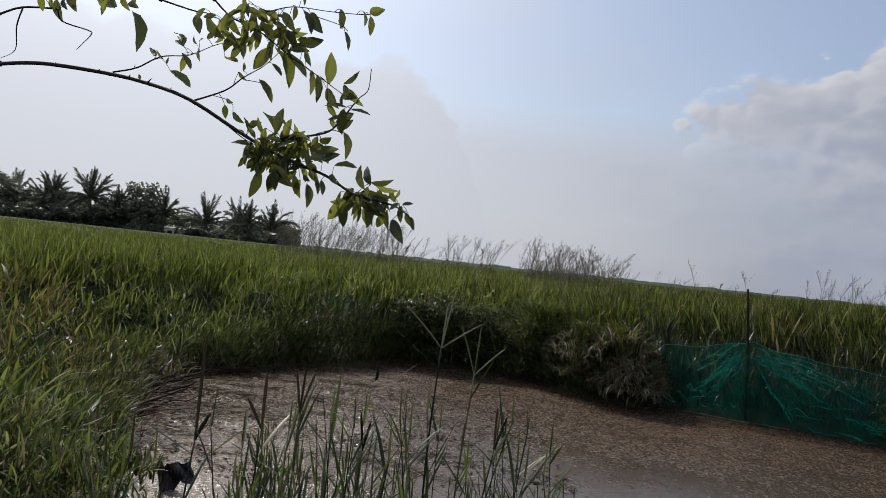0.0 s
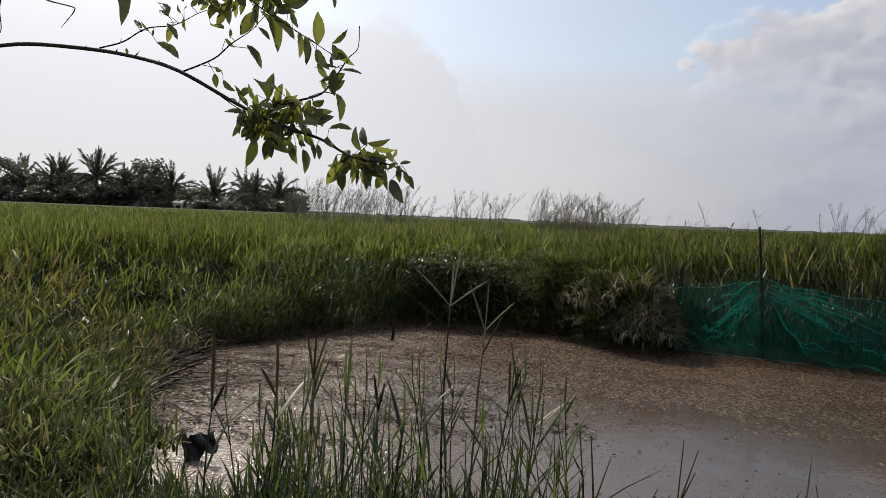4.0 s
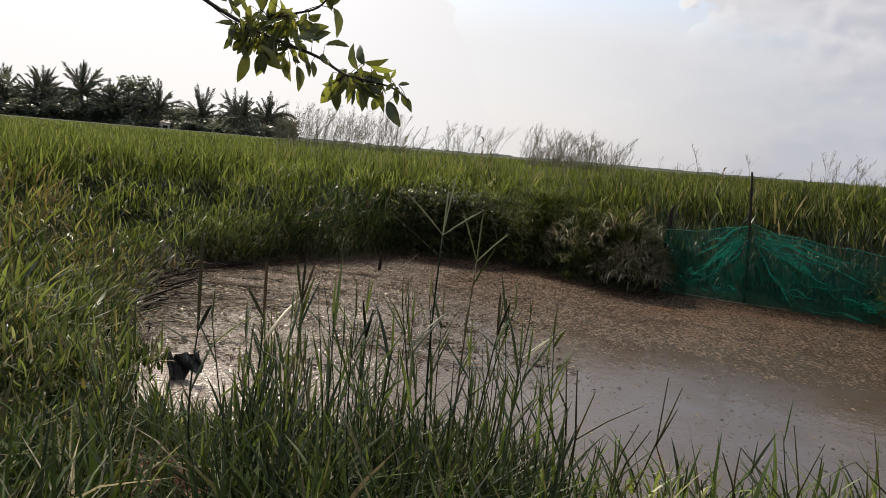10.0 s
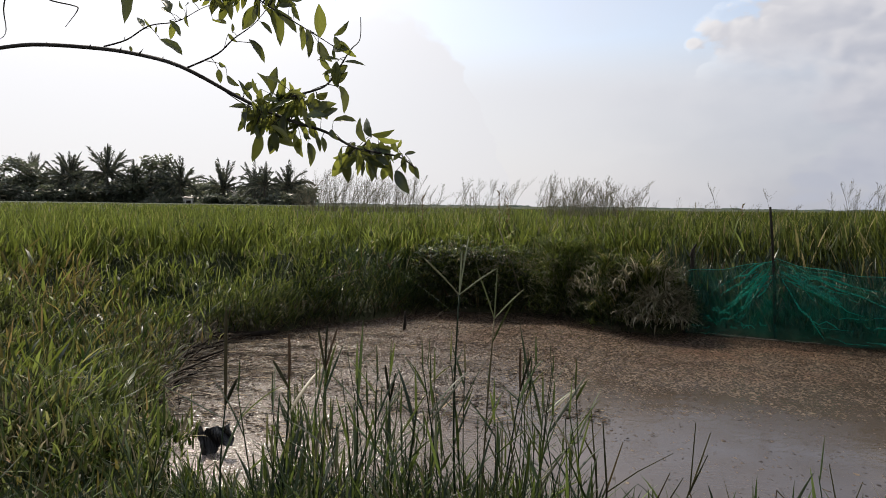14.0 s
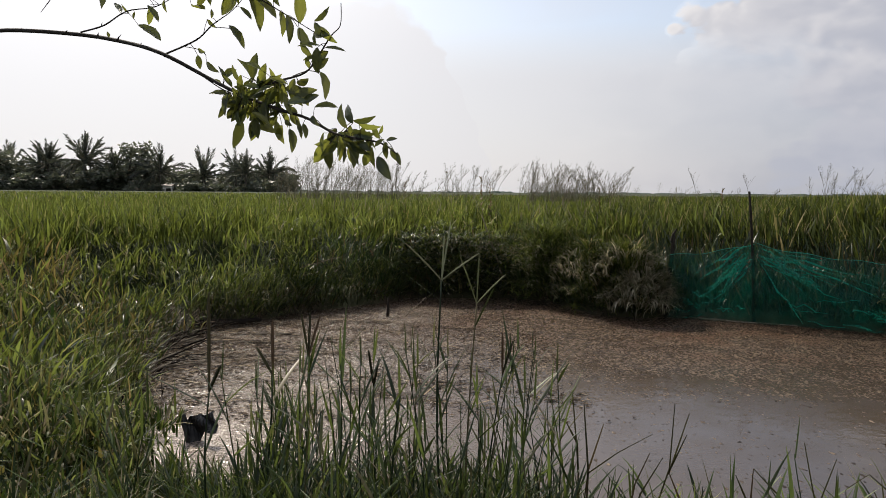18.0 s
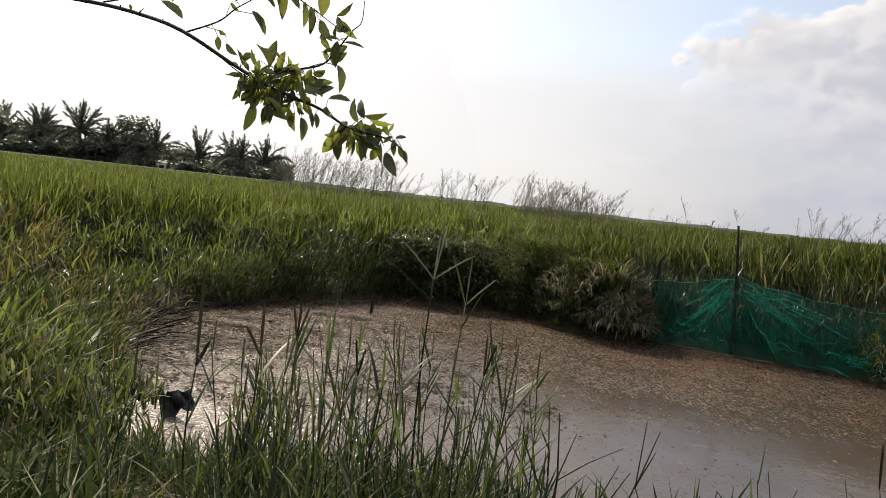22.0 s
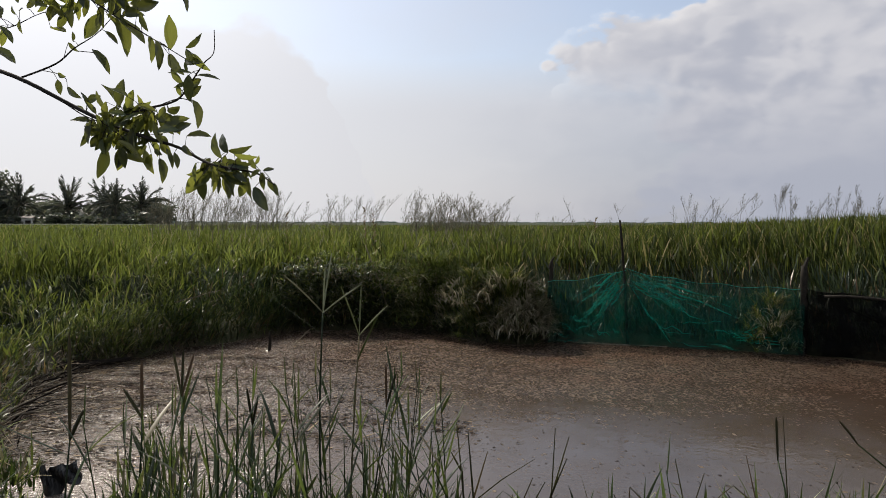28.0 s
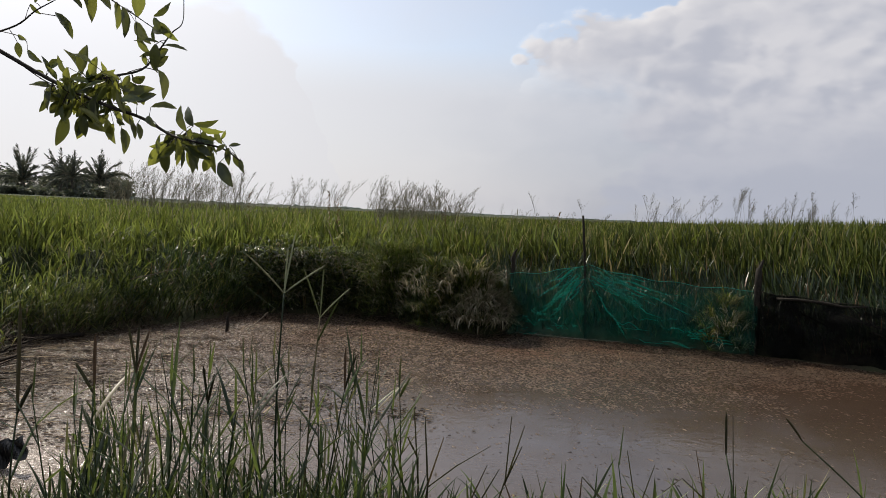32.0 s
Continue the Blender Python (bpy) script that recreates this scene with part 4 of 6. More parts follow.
clump("weed_clump", "pale upper leaves of the weeds in the hollow", 0.4, 10.95, 0.3, 1.2, 0.2, 0.85, 420, M_rice, 0.12, 0.028, 1.3, 2)
clump("weed_clump", "greyish weeds between the hollow and the tussock", 1.75, 10.5, 0.05, 0.5, 0.2, 0.75, 420, M_dry, 0.11, 0.016, 1.3, 3, 2.0)
clump("weed_clump", "dull green weeds beside the hollow", 1.75, 10.45, 0.05, 0.55, 0.2, 0.85, 800, M_rice, 0.15, 0.018, 1.2, 3, 1.6)
clump("weed_clump", "pale broad weed leaves scattered in the hollow", 0.75, 10.78, 0.12, 1.1, 0.15, 0.8, 560, M_dry, 0.085, 0.022, 1.3, 2, 2.0)
clump("weed_clump", "green leaves over the hollow of the bank", 0.6, 10.8, 0.1, 1.3, 0.18, 0.9, 900, M_rice, 0.13, 0.02, 1.2, 2, 1.6)
drooping_tussock("green grass spilling over the net beside the post", 5.5, 7.98, 0.05, 0.34, 0.10, 0.66, 90, 6, M_rice_ripe, 0.26, 0.009, 1.8)
drooping_tussock("pale grass blades hanging before the net beside the post", 5.52, 7.9, 0.02, 0.30, 0.08, 0.5, 34, 5, M_dry, 0.22, 0.008, 1.8)
clump("grass_clump", "tall green grass tuft on the far bank", 1.85, 10.9, 0.35, 0.5, 0.4, 0.62, 1100, M_rice, 0.5, 0.015, 0.6, 12)


# ---- net fence along the far bank ----
def post(label, x, y, z_top, r, bend=0.02, tilt=(0, 0), stub=None):
    """A crooked weathered pole; stub: (z, dx, dz) of a broken side branch."""
    t = thing("fence_post", label, "fence post", (x, y, -0.35), group="net fence posts")
    n = 9
    pts = [(tilt[0] * s + bend * math.sin(5 * s + x), tilt[1] * s + bend * 0.6 * math.cos(4 * s + y), s * (z_top + 0.35)) for s in [k / (n - 1) for k in range(n)]]
    v, f = tube(pts, [r * (1.1 - 0.35 * k / (n - 1)) * (1.12 if k % 3 == 1 else 1.0) for k in range(n)], 8)
    mesh_object("pole", v, f, M_post, t, smooth=True)
    if stub:
        z, dx, dz = stub
        v, f = tube([(tilt[0] * 0.9, 0, z + 0.35), (dx * 0.5, 0.01, z + 0.35 + dz * 0.6), (dx, 0.02, z + 0.35 + dz)], [r * 0.8, r * 0.6, r * 0.35], 6)
        mesh_object("side_stub", v, f, M_post, t)
    return t


post("tall thin dark pole holding up the green net", 4.14, 8.93, 1.63, 0.019, 0.012, (-0.165, 0.0))
post("short crooked dark stake at the net's end", 3.16, 9.36, 1.08, 0.030, 0.03, (0.02, 0.0), (0.98, 0.09, 0.16))
post("thick dark post where green and black nets meet", 5.87, 7.92, 1.08, 0.047, 0.014, (0.05, 0.0), (0.92, 0.10, 0.26))
post("dark stake at the end of the black net", 7.75, 6.5, 1.15, 0.035, 0.02, (0.05, 0.0))


def net_panel(name, label, p, q, zp, zq, sag, mat, seed, fold=0.05, nu=70, nv=22, group="net panels"):
    """Netting hung between two posts: sagging top, folds fanning out of the posts, gathered at the foot."""
    ra = random.Random(seed)
    ph = [ra.uniform(0, 6.28) for _ in range(6)]
    p, q = Vector((*p, 0)), Vector((*q, 0))
    along = (q - p).normalized()
    out = Vector((along.y, -along.x, 0))
    if out.y > 0:
        out = -out
    wide = (q - p).length
    verts, faces = [], []
    for i in range(nu + 1):
        u = i / nu
        ztop = zp + (zq - zp) * (u ** 0.8) - sag * 4 * u * (1 - u)
        for j in range(nv + 1):
            w = j / nv
            z = ztop * (1 - w) + 0.015 * w
            fan = math.sin(9 * math.atan2(w + 0.05, u * wide + 0.12) * (1.4 + 0.4 * math.sin(ph[0])) + ph[1]) * math.exp(-1.1 * u)
            fan += math.sin(8 * math.atan2(w + 0.05, (1 - u) * wide + 0.12) * 1.3 + ph[2]) * math.exp(-1.6 * (1 - u))
            ripple = math.sin(u * wide * 7 + ph[3] + 2 * w) * 0.35 + math.sin(w * 21 + ph[4] + 3 * math.sin(u * 5)) * 0.3 * w
            o = fold * (fan * 0.8 + ripple) * min(1, 0.25 + 2.5 * w) + 0.09 * math.sin(math.pi * w) * math.sin(math.pi * u) + 0.06 * w
            z += 0.012 * math.sin(u * wide * 11 + ph[5]) * (1 - w)
            verts.append(p + along * (u * wide) + out * (o + 0.03) + Vector((0, 0, z)))
    for i in range(nu):
        for j in range(nv):
            k = i * (nv + 1) + j
            faces.append((k, k + 1, k + nv + 2, k + nv + 1))
    t = thing(name, label, "net", (0, 0, 0), group)
    mesh_object("netting", verts, faces, mat, t, smooth=True)
    head = [verts[i * (nv + 1)] + Vector((0, 0, 0.003)) for i in range(0, nu + 1, 2)]
    v, f = tube(head, 0.0035, 5)
    mesh_object("head_cord", v, f, M_rope if mat == M_net else M_post, t, "twisted cord along the net's top")
    # folds of doubled cloth: most fan out from the taller pole, some lie along the foot
    high_first = zp > zq
    for k in range(38 if mat == M_net else 3):
        if k < 24:
            far = ra.uniform(0.18, 0.62)
            u0, w0 = ra.uniform(0.01, 0.2), ra.uniform(0.0, 0.3)
            du, dw = far * ra.uniform(0.4, 1), far * ra.uniform(0.0, 1.3)
        else:
            u0, w0 = ra.uniform(0.05, 0.75), ra.uniform(0.6, 0.95)
            du, dw = ra.uniform(0.10, 0.24), ra.uniform(-0.12, 0.10)
        if not high_first:
            u0, du = 1 - u0, -du
        pts = []
        for s in range(6):
            i = min(nu, max(0, int((u0 + du * s / 5) * nu)))
            j = min(nv, max(0, int((w0 + dw * s / 5 + 0.02 * math.sin(s * 2 + k)) * nv)))
            pts.append(verts[i * (nv + 1) + j] + out * 0.02)
        wide_f = ra.uniform(0.003, 0.014)
        v, f = ribbon(pts, [0.004, wide_f * 0.6, wide_f, wide_f * 0.9, wide_f * 0.6, 0.003], Vector((0.1, 0, 1)), 0.3)
        mesh_object("fold", v, f, M_netfold if mat == M_net else mat, t, smooth=True)
    return t


net_panel("fence_net", "sagging green mesh net tied to dark poles", (3.16, 9.36), (4.07, 8.93), 0.80, 0.99, 0.045, M_net, 3, 0.06, 46)
net_panel("fence_net", "torn green mesh net with brighter folds by the pole", (4.07, 8.93), (5.92, 7.95), 0.99, 0.80, 0.05, M_net, 8, 0.06, 80)
net_panel("black_net", "dark shade net collapsed against the bank", (5.92, 7.95), (7.6, 6.35), 0.80, 0.72, 0.03, M_blacknet, 12, 0.05, 50)


def stick(name, label, a, b, r, mat, kink=0.03, category="stick", seed=0):
    ra = random.Random(seed)
    a, b = Vector(a), Vector(b)
    pts = [a.lerp(b, s) + Vector((ra.uniform(-1, 1), ra.uniform(-1, 1), ra.uniform(-1, 1))) * kink * (0 < s < 1) for s in (0, 0.25, 0.5, 0.75, 1)]
    v, f = tube(pts, [r, r * 0.95, r * 0.85, r * 0.7, r * 0.5], 7)
    ob = mesh_object(name, v, f, mat, smooth=True)
    return tagged(ob, label, category)


stick("bamboo_rail", "grey bamboo rail lying along the net's foot", (3.3, 9.26, 0.02), (4.5, 8.62, 0.02), 0.011, M_stick, 0.015, "rail", 1)
stick("fallen_branch", "dead branch leaning on the black net", (6.05, 7.75, 0.72), (6.75, 7.1, 0.72), 0.02, M_post, 0.03, "branch", 2)
stick("fallen_branch", "dark dead branch sloping across the black net", (6.5, 7.3, 0.62), (7.6, 6.45, 0.30), 0.016, M_post, 0.02, "branch", 3)
stick("fallen_branch", "pale broken stalk fallen over the net", (6.75, 7.0, 0.45), (7.2, 6.6, 0.2), 0.01, M_stick, 0.02, "branch", 4)
stick("pond_stake", "short black stake standing in the water", (-0.47, 9.3, -0.3), (-0.46, 9.3, 0.235), 0.026, M_log, 0.004, "stake", 5)
stick("pond_twig", "thin broken reed leaning from the water by the stake", (-0.3, 9.25, -0.05), (0.02, 9.5, 0.22), 0.006, M_stick, 0.01, "reed", 6)
stick("sunken_log", "wet black log lying at the water's edge", (-2.62, 8.42, 0.05), (-1.98, 8.83, 0.04), 0.045, M_log, 0.012, "log", 7)
stick("floating_stick", "thin dark stick lying across the shallow water", (-2.05, 4.75, 0.03), (-1.55, 4.62, 0.10), 0.008, M_log, 0.006, "stick", 8)
stick("leaning_cane", "pale cane fallen against the shaded weeds", (1.15, 10.75, 0.35), (0.85, 10.95, 1.25), 0.012, M_stick, 0.012, "cane", 9)
stick("leaning_cane", "thin pale cane leaning among the rice", (-1.7, 9.9, 0.55), (-1.1, 9.75, 0.72), 0.007, M_stick, 0.01, "cane", 10)


def plastic_scrap():
    """A stiff crumpled flap on a narrow foot, its torn corner held up out of the water."""
    nu, nv = 14, 10
    verts, faces = [], []
    for i in range(nu + 1):
        u = i / nu
        top = 0.205 - 0.05 * math.exp(-((u - 0.16) / 0.07) ** 2) - 0.03 * math.sin(math.pi * u) + 0.012 * u
        foot = -0.06 if u < 0.3 else -0.06 + 0.15 * min(1.0, (u - 0.3) / 0.35)
        for j in range(nv + 1):
            w = j / nv
            z = foot + (top - foot) * w
            verts.append((-0.10 + 0.20 * u + 0.015 * math.sin(w * 5), 0.04 * math.sin(u * 4.3) + 0.05 * w + 0.018 * math.sin(u * 13 + w * 6), z))
    for i in range(nu):
        for j in range(nv):
            k = i * (nv + 1) + j
            faces.append((k, k + 1, k + nv + 2, k + nv + 1))
    ob = mesh_object("plastic_scrap", verts, faces, M_plastic)
    m = ob.modifiers.new("thickness", "SOLIDIFY")
    m.thickness = 0.012
    ob.location, ob.rotation_euler = (-1.41, 4.55, -0.025), (0, 0, 0.2)
    return tagged(ob, "crumpled black plastic flap standing in shallow water", "plastic sheet")


plastic_scrap()

# straw and leaf crumbs afloat, thickest towards the far and left banks
n = 60000
x, y = scatter(n, -2.7, 8.0, 3.3, 11.0, lambda x, y: shore_distance(x, y) < -0.03)
patch = soft_noise(x, y, 1.7) + 0.6 * soft_noise(x, y, 4.1)
p_keep = np.clip((y - 0.4 * np.minimum(x, 0) - 6.0 + 0.9 * patch) / 2.0, 0.004, 0.9)
m = rng.uniform(0, 1, len(x)) < p_keep
x, y = x[m], y[m]
k = len(x)
a = rng.uniform(0, 6.283, k)
ln, wd = rng.uniform(0.006, 0.020, k) * rng.uniform(0.4, 1.1, k), rng.uniform(0.003, 0.007, k)
z = rng.uniform(0.004, 0.012, k)
tip = rng.uniform(-0.004, 0.011, k)
cx, sx = np.cos(a), np.sin(a)
v = np.empty((k, 4, 3))
for i, (du, dv) in enumerate(((-1, -1), (1, -0.5), (1.1, 0.6), (-0.8, 1))):
    v[:, i, 0], v[:, i, 1], v[:, i, 2] = x + du * ln * cx - dv * wd * sx, y + du * ln * sx + dv * wd * cx, z + np.where(du > 0, tip, 0)
tagged(big_mesh("floating_straw", v.reshape(-1, 3), np.arange(4 * k).reshape(-1, 4), np.zeros((0, 3), int), M_fleck), "brown straw and leaf crumbs afloat on the pond", "floating debris", kind="stuff")
# longer straws matted in drifts on the left
for label, mat, count in (("long rotting straws matted on the water", M_fleck, 4200), ("pale wet straws drifted together", M_straw, 1500)):
    x, y = scatter(count * 2, -2.6, 0.6, 5.2, 9.6, lambda x, y: (shore_distance(x, y) < -0.02) & (0.5 * np.sin(y * 9.5 + 1.9 * np.sin(x * 2.7) + 1.1 * x + 1.5 * np.sin(y * 2.3)) + 1.1 * soft_noise(x * 1.1, y * 2.4, 1.9) + rng.normal(0, 0.35, len(x)) > 0.30 + 0.42 * (x + 1.5)))
    k = len(x)
    root = np.stack([x, y, rng.uniform(0.006, 0.03, k)], -1)
    blades("matted_straw", label, "floating debris", mat, root, rng.uniform(0.06, 0.26, k), rng.normal(0.1, 0.6, k) + np.pi * rng.integers(0, 2, k), rng.uniform(1.45, 1.56, k), np.full(k, 0.01), rng.uniform(0.006, 0.02, k))
# flat dark flakes of rotted leaf drifting on the left half
x, y = scatter(15000, -2.6, 1.3, 4.9, 10.6, lambda x, y: (shore_distance(x, y) < -0.03) & (1.2 * soft_noise(x * 0.9, y * 2.0, 2.1) + rng.normal(0, 0.45, len(x)) > 0.15 + 0.22 * (x + 1.0)))
k = len(x)
a, ln, wd = rng.normal(0, 0.6, k), rng.uniform(0.010, 0.034, k), rng.uniform(0.006, 0.016, k)
v = np.empty((k, 4, 3))
for i, (du, dv) in enumerate(((-1, 0), (0.1, -1), (1, 0.2), (-0.2, 0.9))):
    v[:, i, 0], v[:, i, 1], v[:, i, 2] = x + du * ln * np.cos(a) - dv * wd * np.sin(a), y + du * ln * np.sin(a) + dv * wd * np.cos(a), 0.005 + 0.006 * rng.uniform(0, 1, k)
tagged(big_mesh("floating_flakes", v.reshape(-1, 3), np.arange(4 * k).reshape(-1, 4), np.zeros((0, 3), int), M_fleck), "dark rotted leaf flakes afloat near the shore", "floating debris", kind="stuff")
# driftwood twigs and roots heaped on the left shore
ra = random.Random(61)
for k in range(34):
    y = ra.uniform(5.6, 8.2)
    x = float(np.interp(y, (5.25, 6.1, 7.4, 8.5), (-2.15, -2.36, -2.58, -2.5))) + ra.gauss(0.10, 0.12)
    a, ln = ra.gauss(0.2, 0.7), ra.uniform(0.22, 0.6)
    up = ra.uniform(-0.03, 0.22)
    stick("driftwood_twig", "dead brown twig stranded along the shore", (x - 0.5 * ln * math.cos(a), y - 0.5 * ln * math.sin(a), 0.01 + max(0.0, -up)), (x + 0.5 * ln * math.cos(a), y + 0.5 * ln * math.sin(a), 0.02 + max(0.0, up)), ra.uniform(0.005, 0.012), ra.choice((M_log, M_log, M_stick)), 0.02, "twig", 100 + k)


# ---- grass stalks in the foreground ----
def stalk_leaf(parent, at, yaw, length, lean, droop, width, ra, mat):
    d = Vector((math.cos(yaw), math.sin(yaw), 0))
    path = []
    for k in range(8):
        s = k / 7
        path.append(at + d * length * (math.sin(lean) * s + droop * s ** 2.3 * 0.7) + Vector((0, 0, length * (math.cos(lean) * s - droop * s ** 2.6 * 0.5))))
    widths = [width * min(1, 0.5 + 2.2 * k / 7) * (1 - (k / 7) ** 2.5) + 0.0002 for k in range(8)]
    side = Vector((-d.y, d.x, 0)) * math.cos(ra.uniform(-0.8, 0.8)) + Vector((0, 0, ra.uniform(-0.5, 0.5)))
    v, f = ribbon(path, widths, side)
    return mesh_object("leaf", v, f, mat, parent, smooth=True)


def grass_stalk(base, top, label, ra, leaves=5, r=0.003, leaf_len=0.3, leaf_w=0.007, fingers=(), blade_top=True, finger_mat=None, finger_r=0.0034):
    """One grass plant: jointed stem, leaf blades from its joints, and a head of seed spikes where it has one: fingers of (degrees from upright, length)."""
    base, top = Vector(base), Vector(top)
    t = thing("grass_stalk", label, "grass stalk", base, group="foreground grass")
    bow = Vector((ra.uniform(-0.03, 0.03), ra.uniform(-0.03, 0.03), 0))
    rel = top - base
    pts = [rel * s + bow * math.sin(math.pi * s) for s in [k / 10 for k in range(11)]]
    v, f = tube(pts, [r * (1.15 - 0.6 * k / 10) for k in range(11)], 5)
    mesh_object("stem", v, f, M_stalk, t, smooth=True)
    yaw = ra.uniform(0, 6.28)
    for k in range(leaves):
        s = 0.12 + 0.78 * (k + ra.uniform(-0.3, 0.3)) / max(1, leaves - 1 + 0.001)
        s = min(max(s, 0.05), 0.93)
        at = rel * s + bow * math.sin(math.pi * s)
        yaw += math.pi + ra.uniform(-0.9, 0.9)
        stalk_leaf(t, at, yaw, leaf_len * ra.uniform(0.55, 1.1), ra.uniform(0.3, 1.0), ra.choice((0.02, 0.06, 0.12, 0.25)), leaf_w * ra.uniform(0.7, 1.2), ra, M_stalk)
    if blade_top:
        stalk_leaf(t, rel * 0.97, yaw, leaf_len * 0.5, 0.06, 0.02, leaf_w * 0.7, ra, M_stalk)
    for tilt, ln in fingers:
        tilt = radians(tilt)
        d = Vector((math.sin(tilt), ra.uniform(-0.25, 0.25), math.cos(tilt)))
        curl = Vector((0.10 * math.sin(tilt), 0, -0.06 * abs(math.sin(tilt)))) * ln
        pts = [rel + d * ln * s + curl * s * s for s in (0, 0.15, 0.4, 0.65, 0.88, 1)]
        v, f = tube(pts, [finger_r * k for k in (0.55, 0.8, 1.0, 1.0, 0.85, 0.3)], 5)
        mesh_object("seed_spike", v, f, finger_mat, t, "thin pale seed spike" if finger_mat == M_palespike else "dark seed spike")
    return t


def bent_stalk(paths, label):
    """A dead or broken stalk: stiff blades in straight and kinked runs from one foot."""
    foot = Vector(paths[0][-1])
    t = thing("bent_grass_stalk", label, "grass stalk", foot, group="foreground grass")
    for pts in paths:
        run = [Vector(p) - foot for p in pts]
        fine = []
        for p, q in zip(run, run[1:]):
            fine += [p.lerp(q, s) for s in (0, 0.25, 0.5, 0.75)]
        fine.append(run[-1])
        m = len(fine) - 1
        v, f = ribbon(fine, [0.0008 + 0.0030 * math.sin(math.pi * (0.1 + 0.8 * k / m)) for k in range(m + 1)], Vector((1, 0.3, 0.1)), 0.4)
        mesh_object("blade", v, f, M_spike, t, smooth=True)
    return t


ra = random.Random(21)
# the tall seeding stalks, then the rest of the stand
SEEDING = "tall grass stalk with finger-like pale seed spikes"
DARK_TIP = "tall green grass stalk with dark upright seed spikes"
PLAIN = "tall green grass stalk with upright blades"
grass_stalk((0.075, 2.40, 0.32), (0.058, 2.45, 1.295), SEEDING, ra, 6, 0.0046, 0.26, 0.0042, ((-40, 0.175), (3, 0.15), (8, 0.20), (49, 0.155)), False, M_palespike, 0.0029)
grass_stalk((0.14, 2.44, 0.32), (0.178, 2.46, 1.215), SEEDING, ra, 5, 0.004, 0.24, 0.0042, ((-18, 0.178), (2, 0.17), (41, 0.137)), False, M_palespike, 0.0026)
grass_stalk((-0.65, 2.28, 0.32), (-0.705, 2.38, 0.93), DARK_TIP, ra, 4, 0.0044, 0.3, 0.0065, ((-3, 0.32), (22, 0.10)), False, M_spike, 0.0062)
grass_stalk((-0.56, 2.33, 0.32), (-0.50, 2.40, 0.98), DARK_TIP, ra, 5, 0.0044, 0.3, 0.0065, ((0, 0.185), (-28, 0.11)), False, M_spike, 0.0055)
grass_stalk((-0.47, 2.44, 0.32), (-0.385, 2.42, 1.04), DARK_TIP, ra, 6, 0.0038, 0.3, 0.006, ((-9, 0.145), (1, 0.15), (13, 0.14)), False, M_spike, 0.0042)
grass_stalk((-0.33, 2.33, 0.32), (-0.276, 2.40, 1.02), PLAIN, ra, 6, 0.0038, 0.3, 0.006)
grass_stalk((-0.13, 2.23, 0.32), (-0.165, 2.38, 0.95), DARK_TIP, ra, 6, 0.0038, 0.3, 0.006, ((-6, 0.13), (10, 0.10)), False, M_spike, 0.0042)
grass_stalk((0.19, 2.44, 0.32), (0.265, 2.42, 0.98), DARK_TIP, ra, 7, 0.0038, 0.3, 0.006, ((0, 0.14), (16, 0.12)), False, M_spike, 0.0042)
grass_stalk((0.26, 2.23, 0.32), (0.358, 2.30, 0.93), PLAIN, ra, 6, 0.0038, 0.3, 0.006)
grass_stalk((-0.09, 2.12, 0.32), (-0.072, 2.20, 0.98), PLAIN, ra, 5, 0.0044, 0.3, 0.006)
grass_stalk((-0.90, 2.22, 0.32), (-0.874, 2.30, 0.90), PLAIN, ra, 3, 0.003, 0.3, 0.006)
grass_stalk((1.60, 2.17, 0.32), (1.633, 2.30, 0.76), DARK_TIP, ra, 1, 0.0042, 0.3, 0.006, ((0, 0.15),), False, M_spike, 0.0048)
grass_stalk((2.45, 2.18, 0.32), (1.95, 2.30, 0.80), DARK_TIP, ra, 0, 0.0044, 0.3, 0.006, ((-42, 0.14),), False, M_spike, 0.0042)
grass_stalk((1.25, 2.12, 0.32), (1.210, 2.30, 0.75), PLAIN, ra, 1, 0.003, 0.3, 0.006)
bent_stalk([[(0.496, 2.38, 0.927), (0.522, 2.38, 0.665), (0.527, 2.38, 0.33), (0.527, 2.3, 0.34)], [(0.535, 2.38, 0.895), (0.555, 2.38, 0.663), (0.547, 2.38, 0.329)], [(0.603, 2.38, 0.823), (0.555, 2.38, 0.663), (0.55, 2.38, 0.54)], [(0.77, 2.38, 0.788), (0.653, 2.38, 0.723), (0.555, 2.38, 0.653), (0.536, 2.38, 0.499)], [(0.477, 2.38, 0.829), (0.516, 2.38, 0.757), (0.522, 2.38, 0.624)]], "green grass tuft with narrow crossing blades")
bent_stalk([[(0.841, 2.38, 0.891), (0.83, 2.38, 0.669), (0.767, 2.38, 0.464), (0.709, 2.38, 0.297), (0.709, 2.3, 0.34)], [(0.891, 2.38, 0.859), (0.834, 2.38, 0.669), (0.827, 2.38, 0.649)], [(0.885, 2.38, 0.785), (0.834, 2.38, 0.669), (0.827, 2.38, 0.649)], [(0.827, 2.38, 0.659), (0.872, 2.38, 0.553), (0.914, 2.38, 0.284)]], "forked dead grass stalk standing in front of the water")
bent_stalk([[(0.762, 2.38, 0.724), (0.714, 2.38, 0.614), (0.686, 2.38, 0.448), (0.686, 2.3, 0.34)], [(0.806, 2.38, 0.707), (0.734, 2.38, 0.581), (0.677, 2.38, 0.385)]], "thin grass blades at the water's edge")
bent_stalk([[(1.286, 2.38, 0.759), (1.336, 2.38, 0.537), (1.301, 2.38, 0.237), (1.301, 2.3, 0.34)], [(1.4, 2.38, 0.702), (1.341, 2.38, 0.526), (1.334, 2.38, 0.495)]], "forked dead grass stalk standing in front of the water")
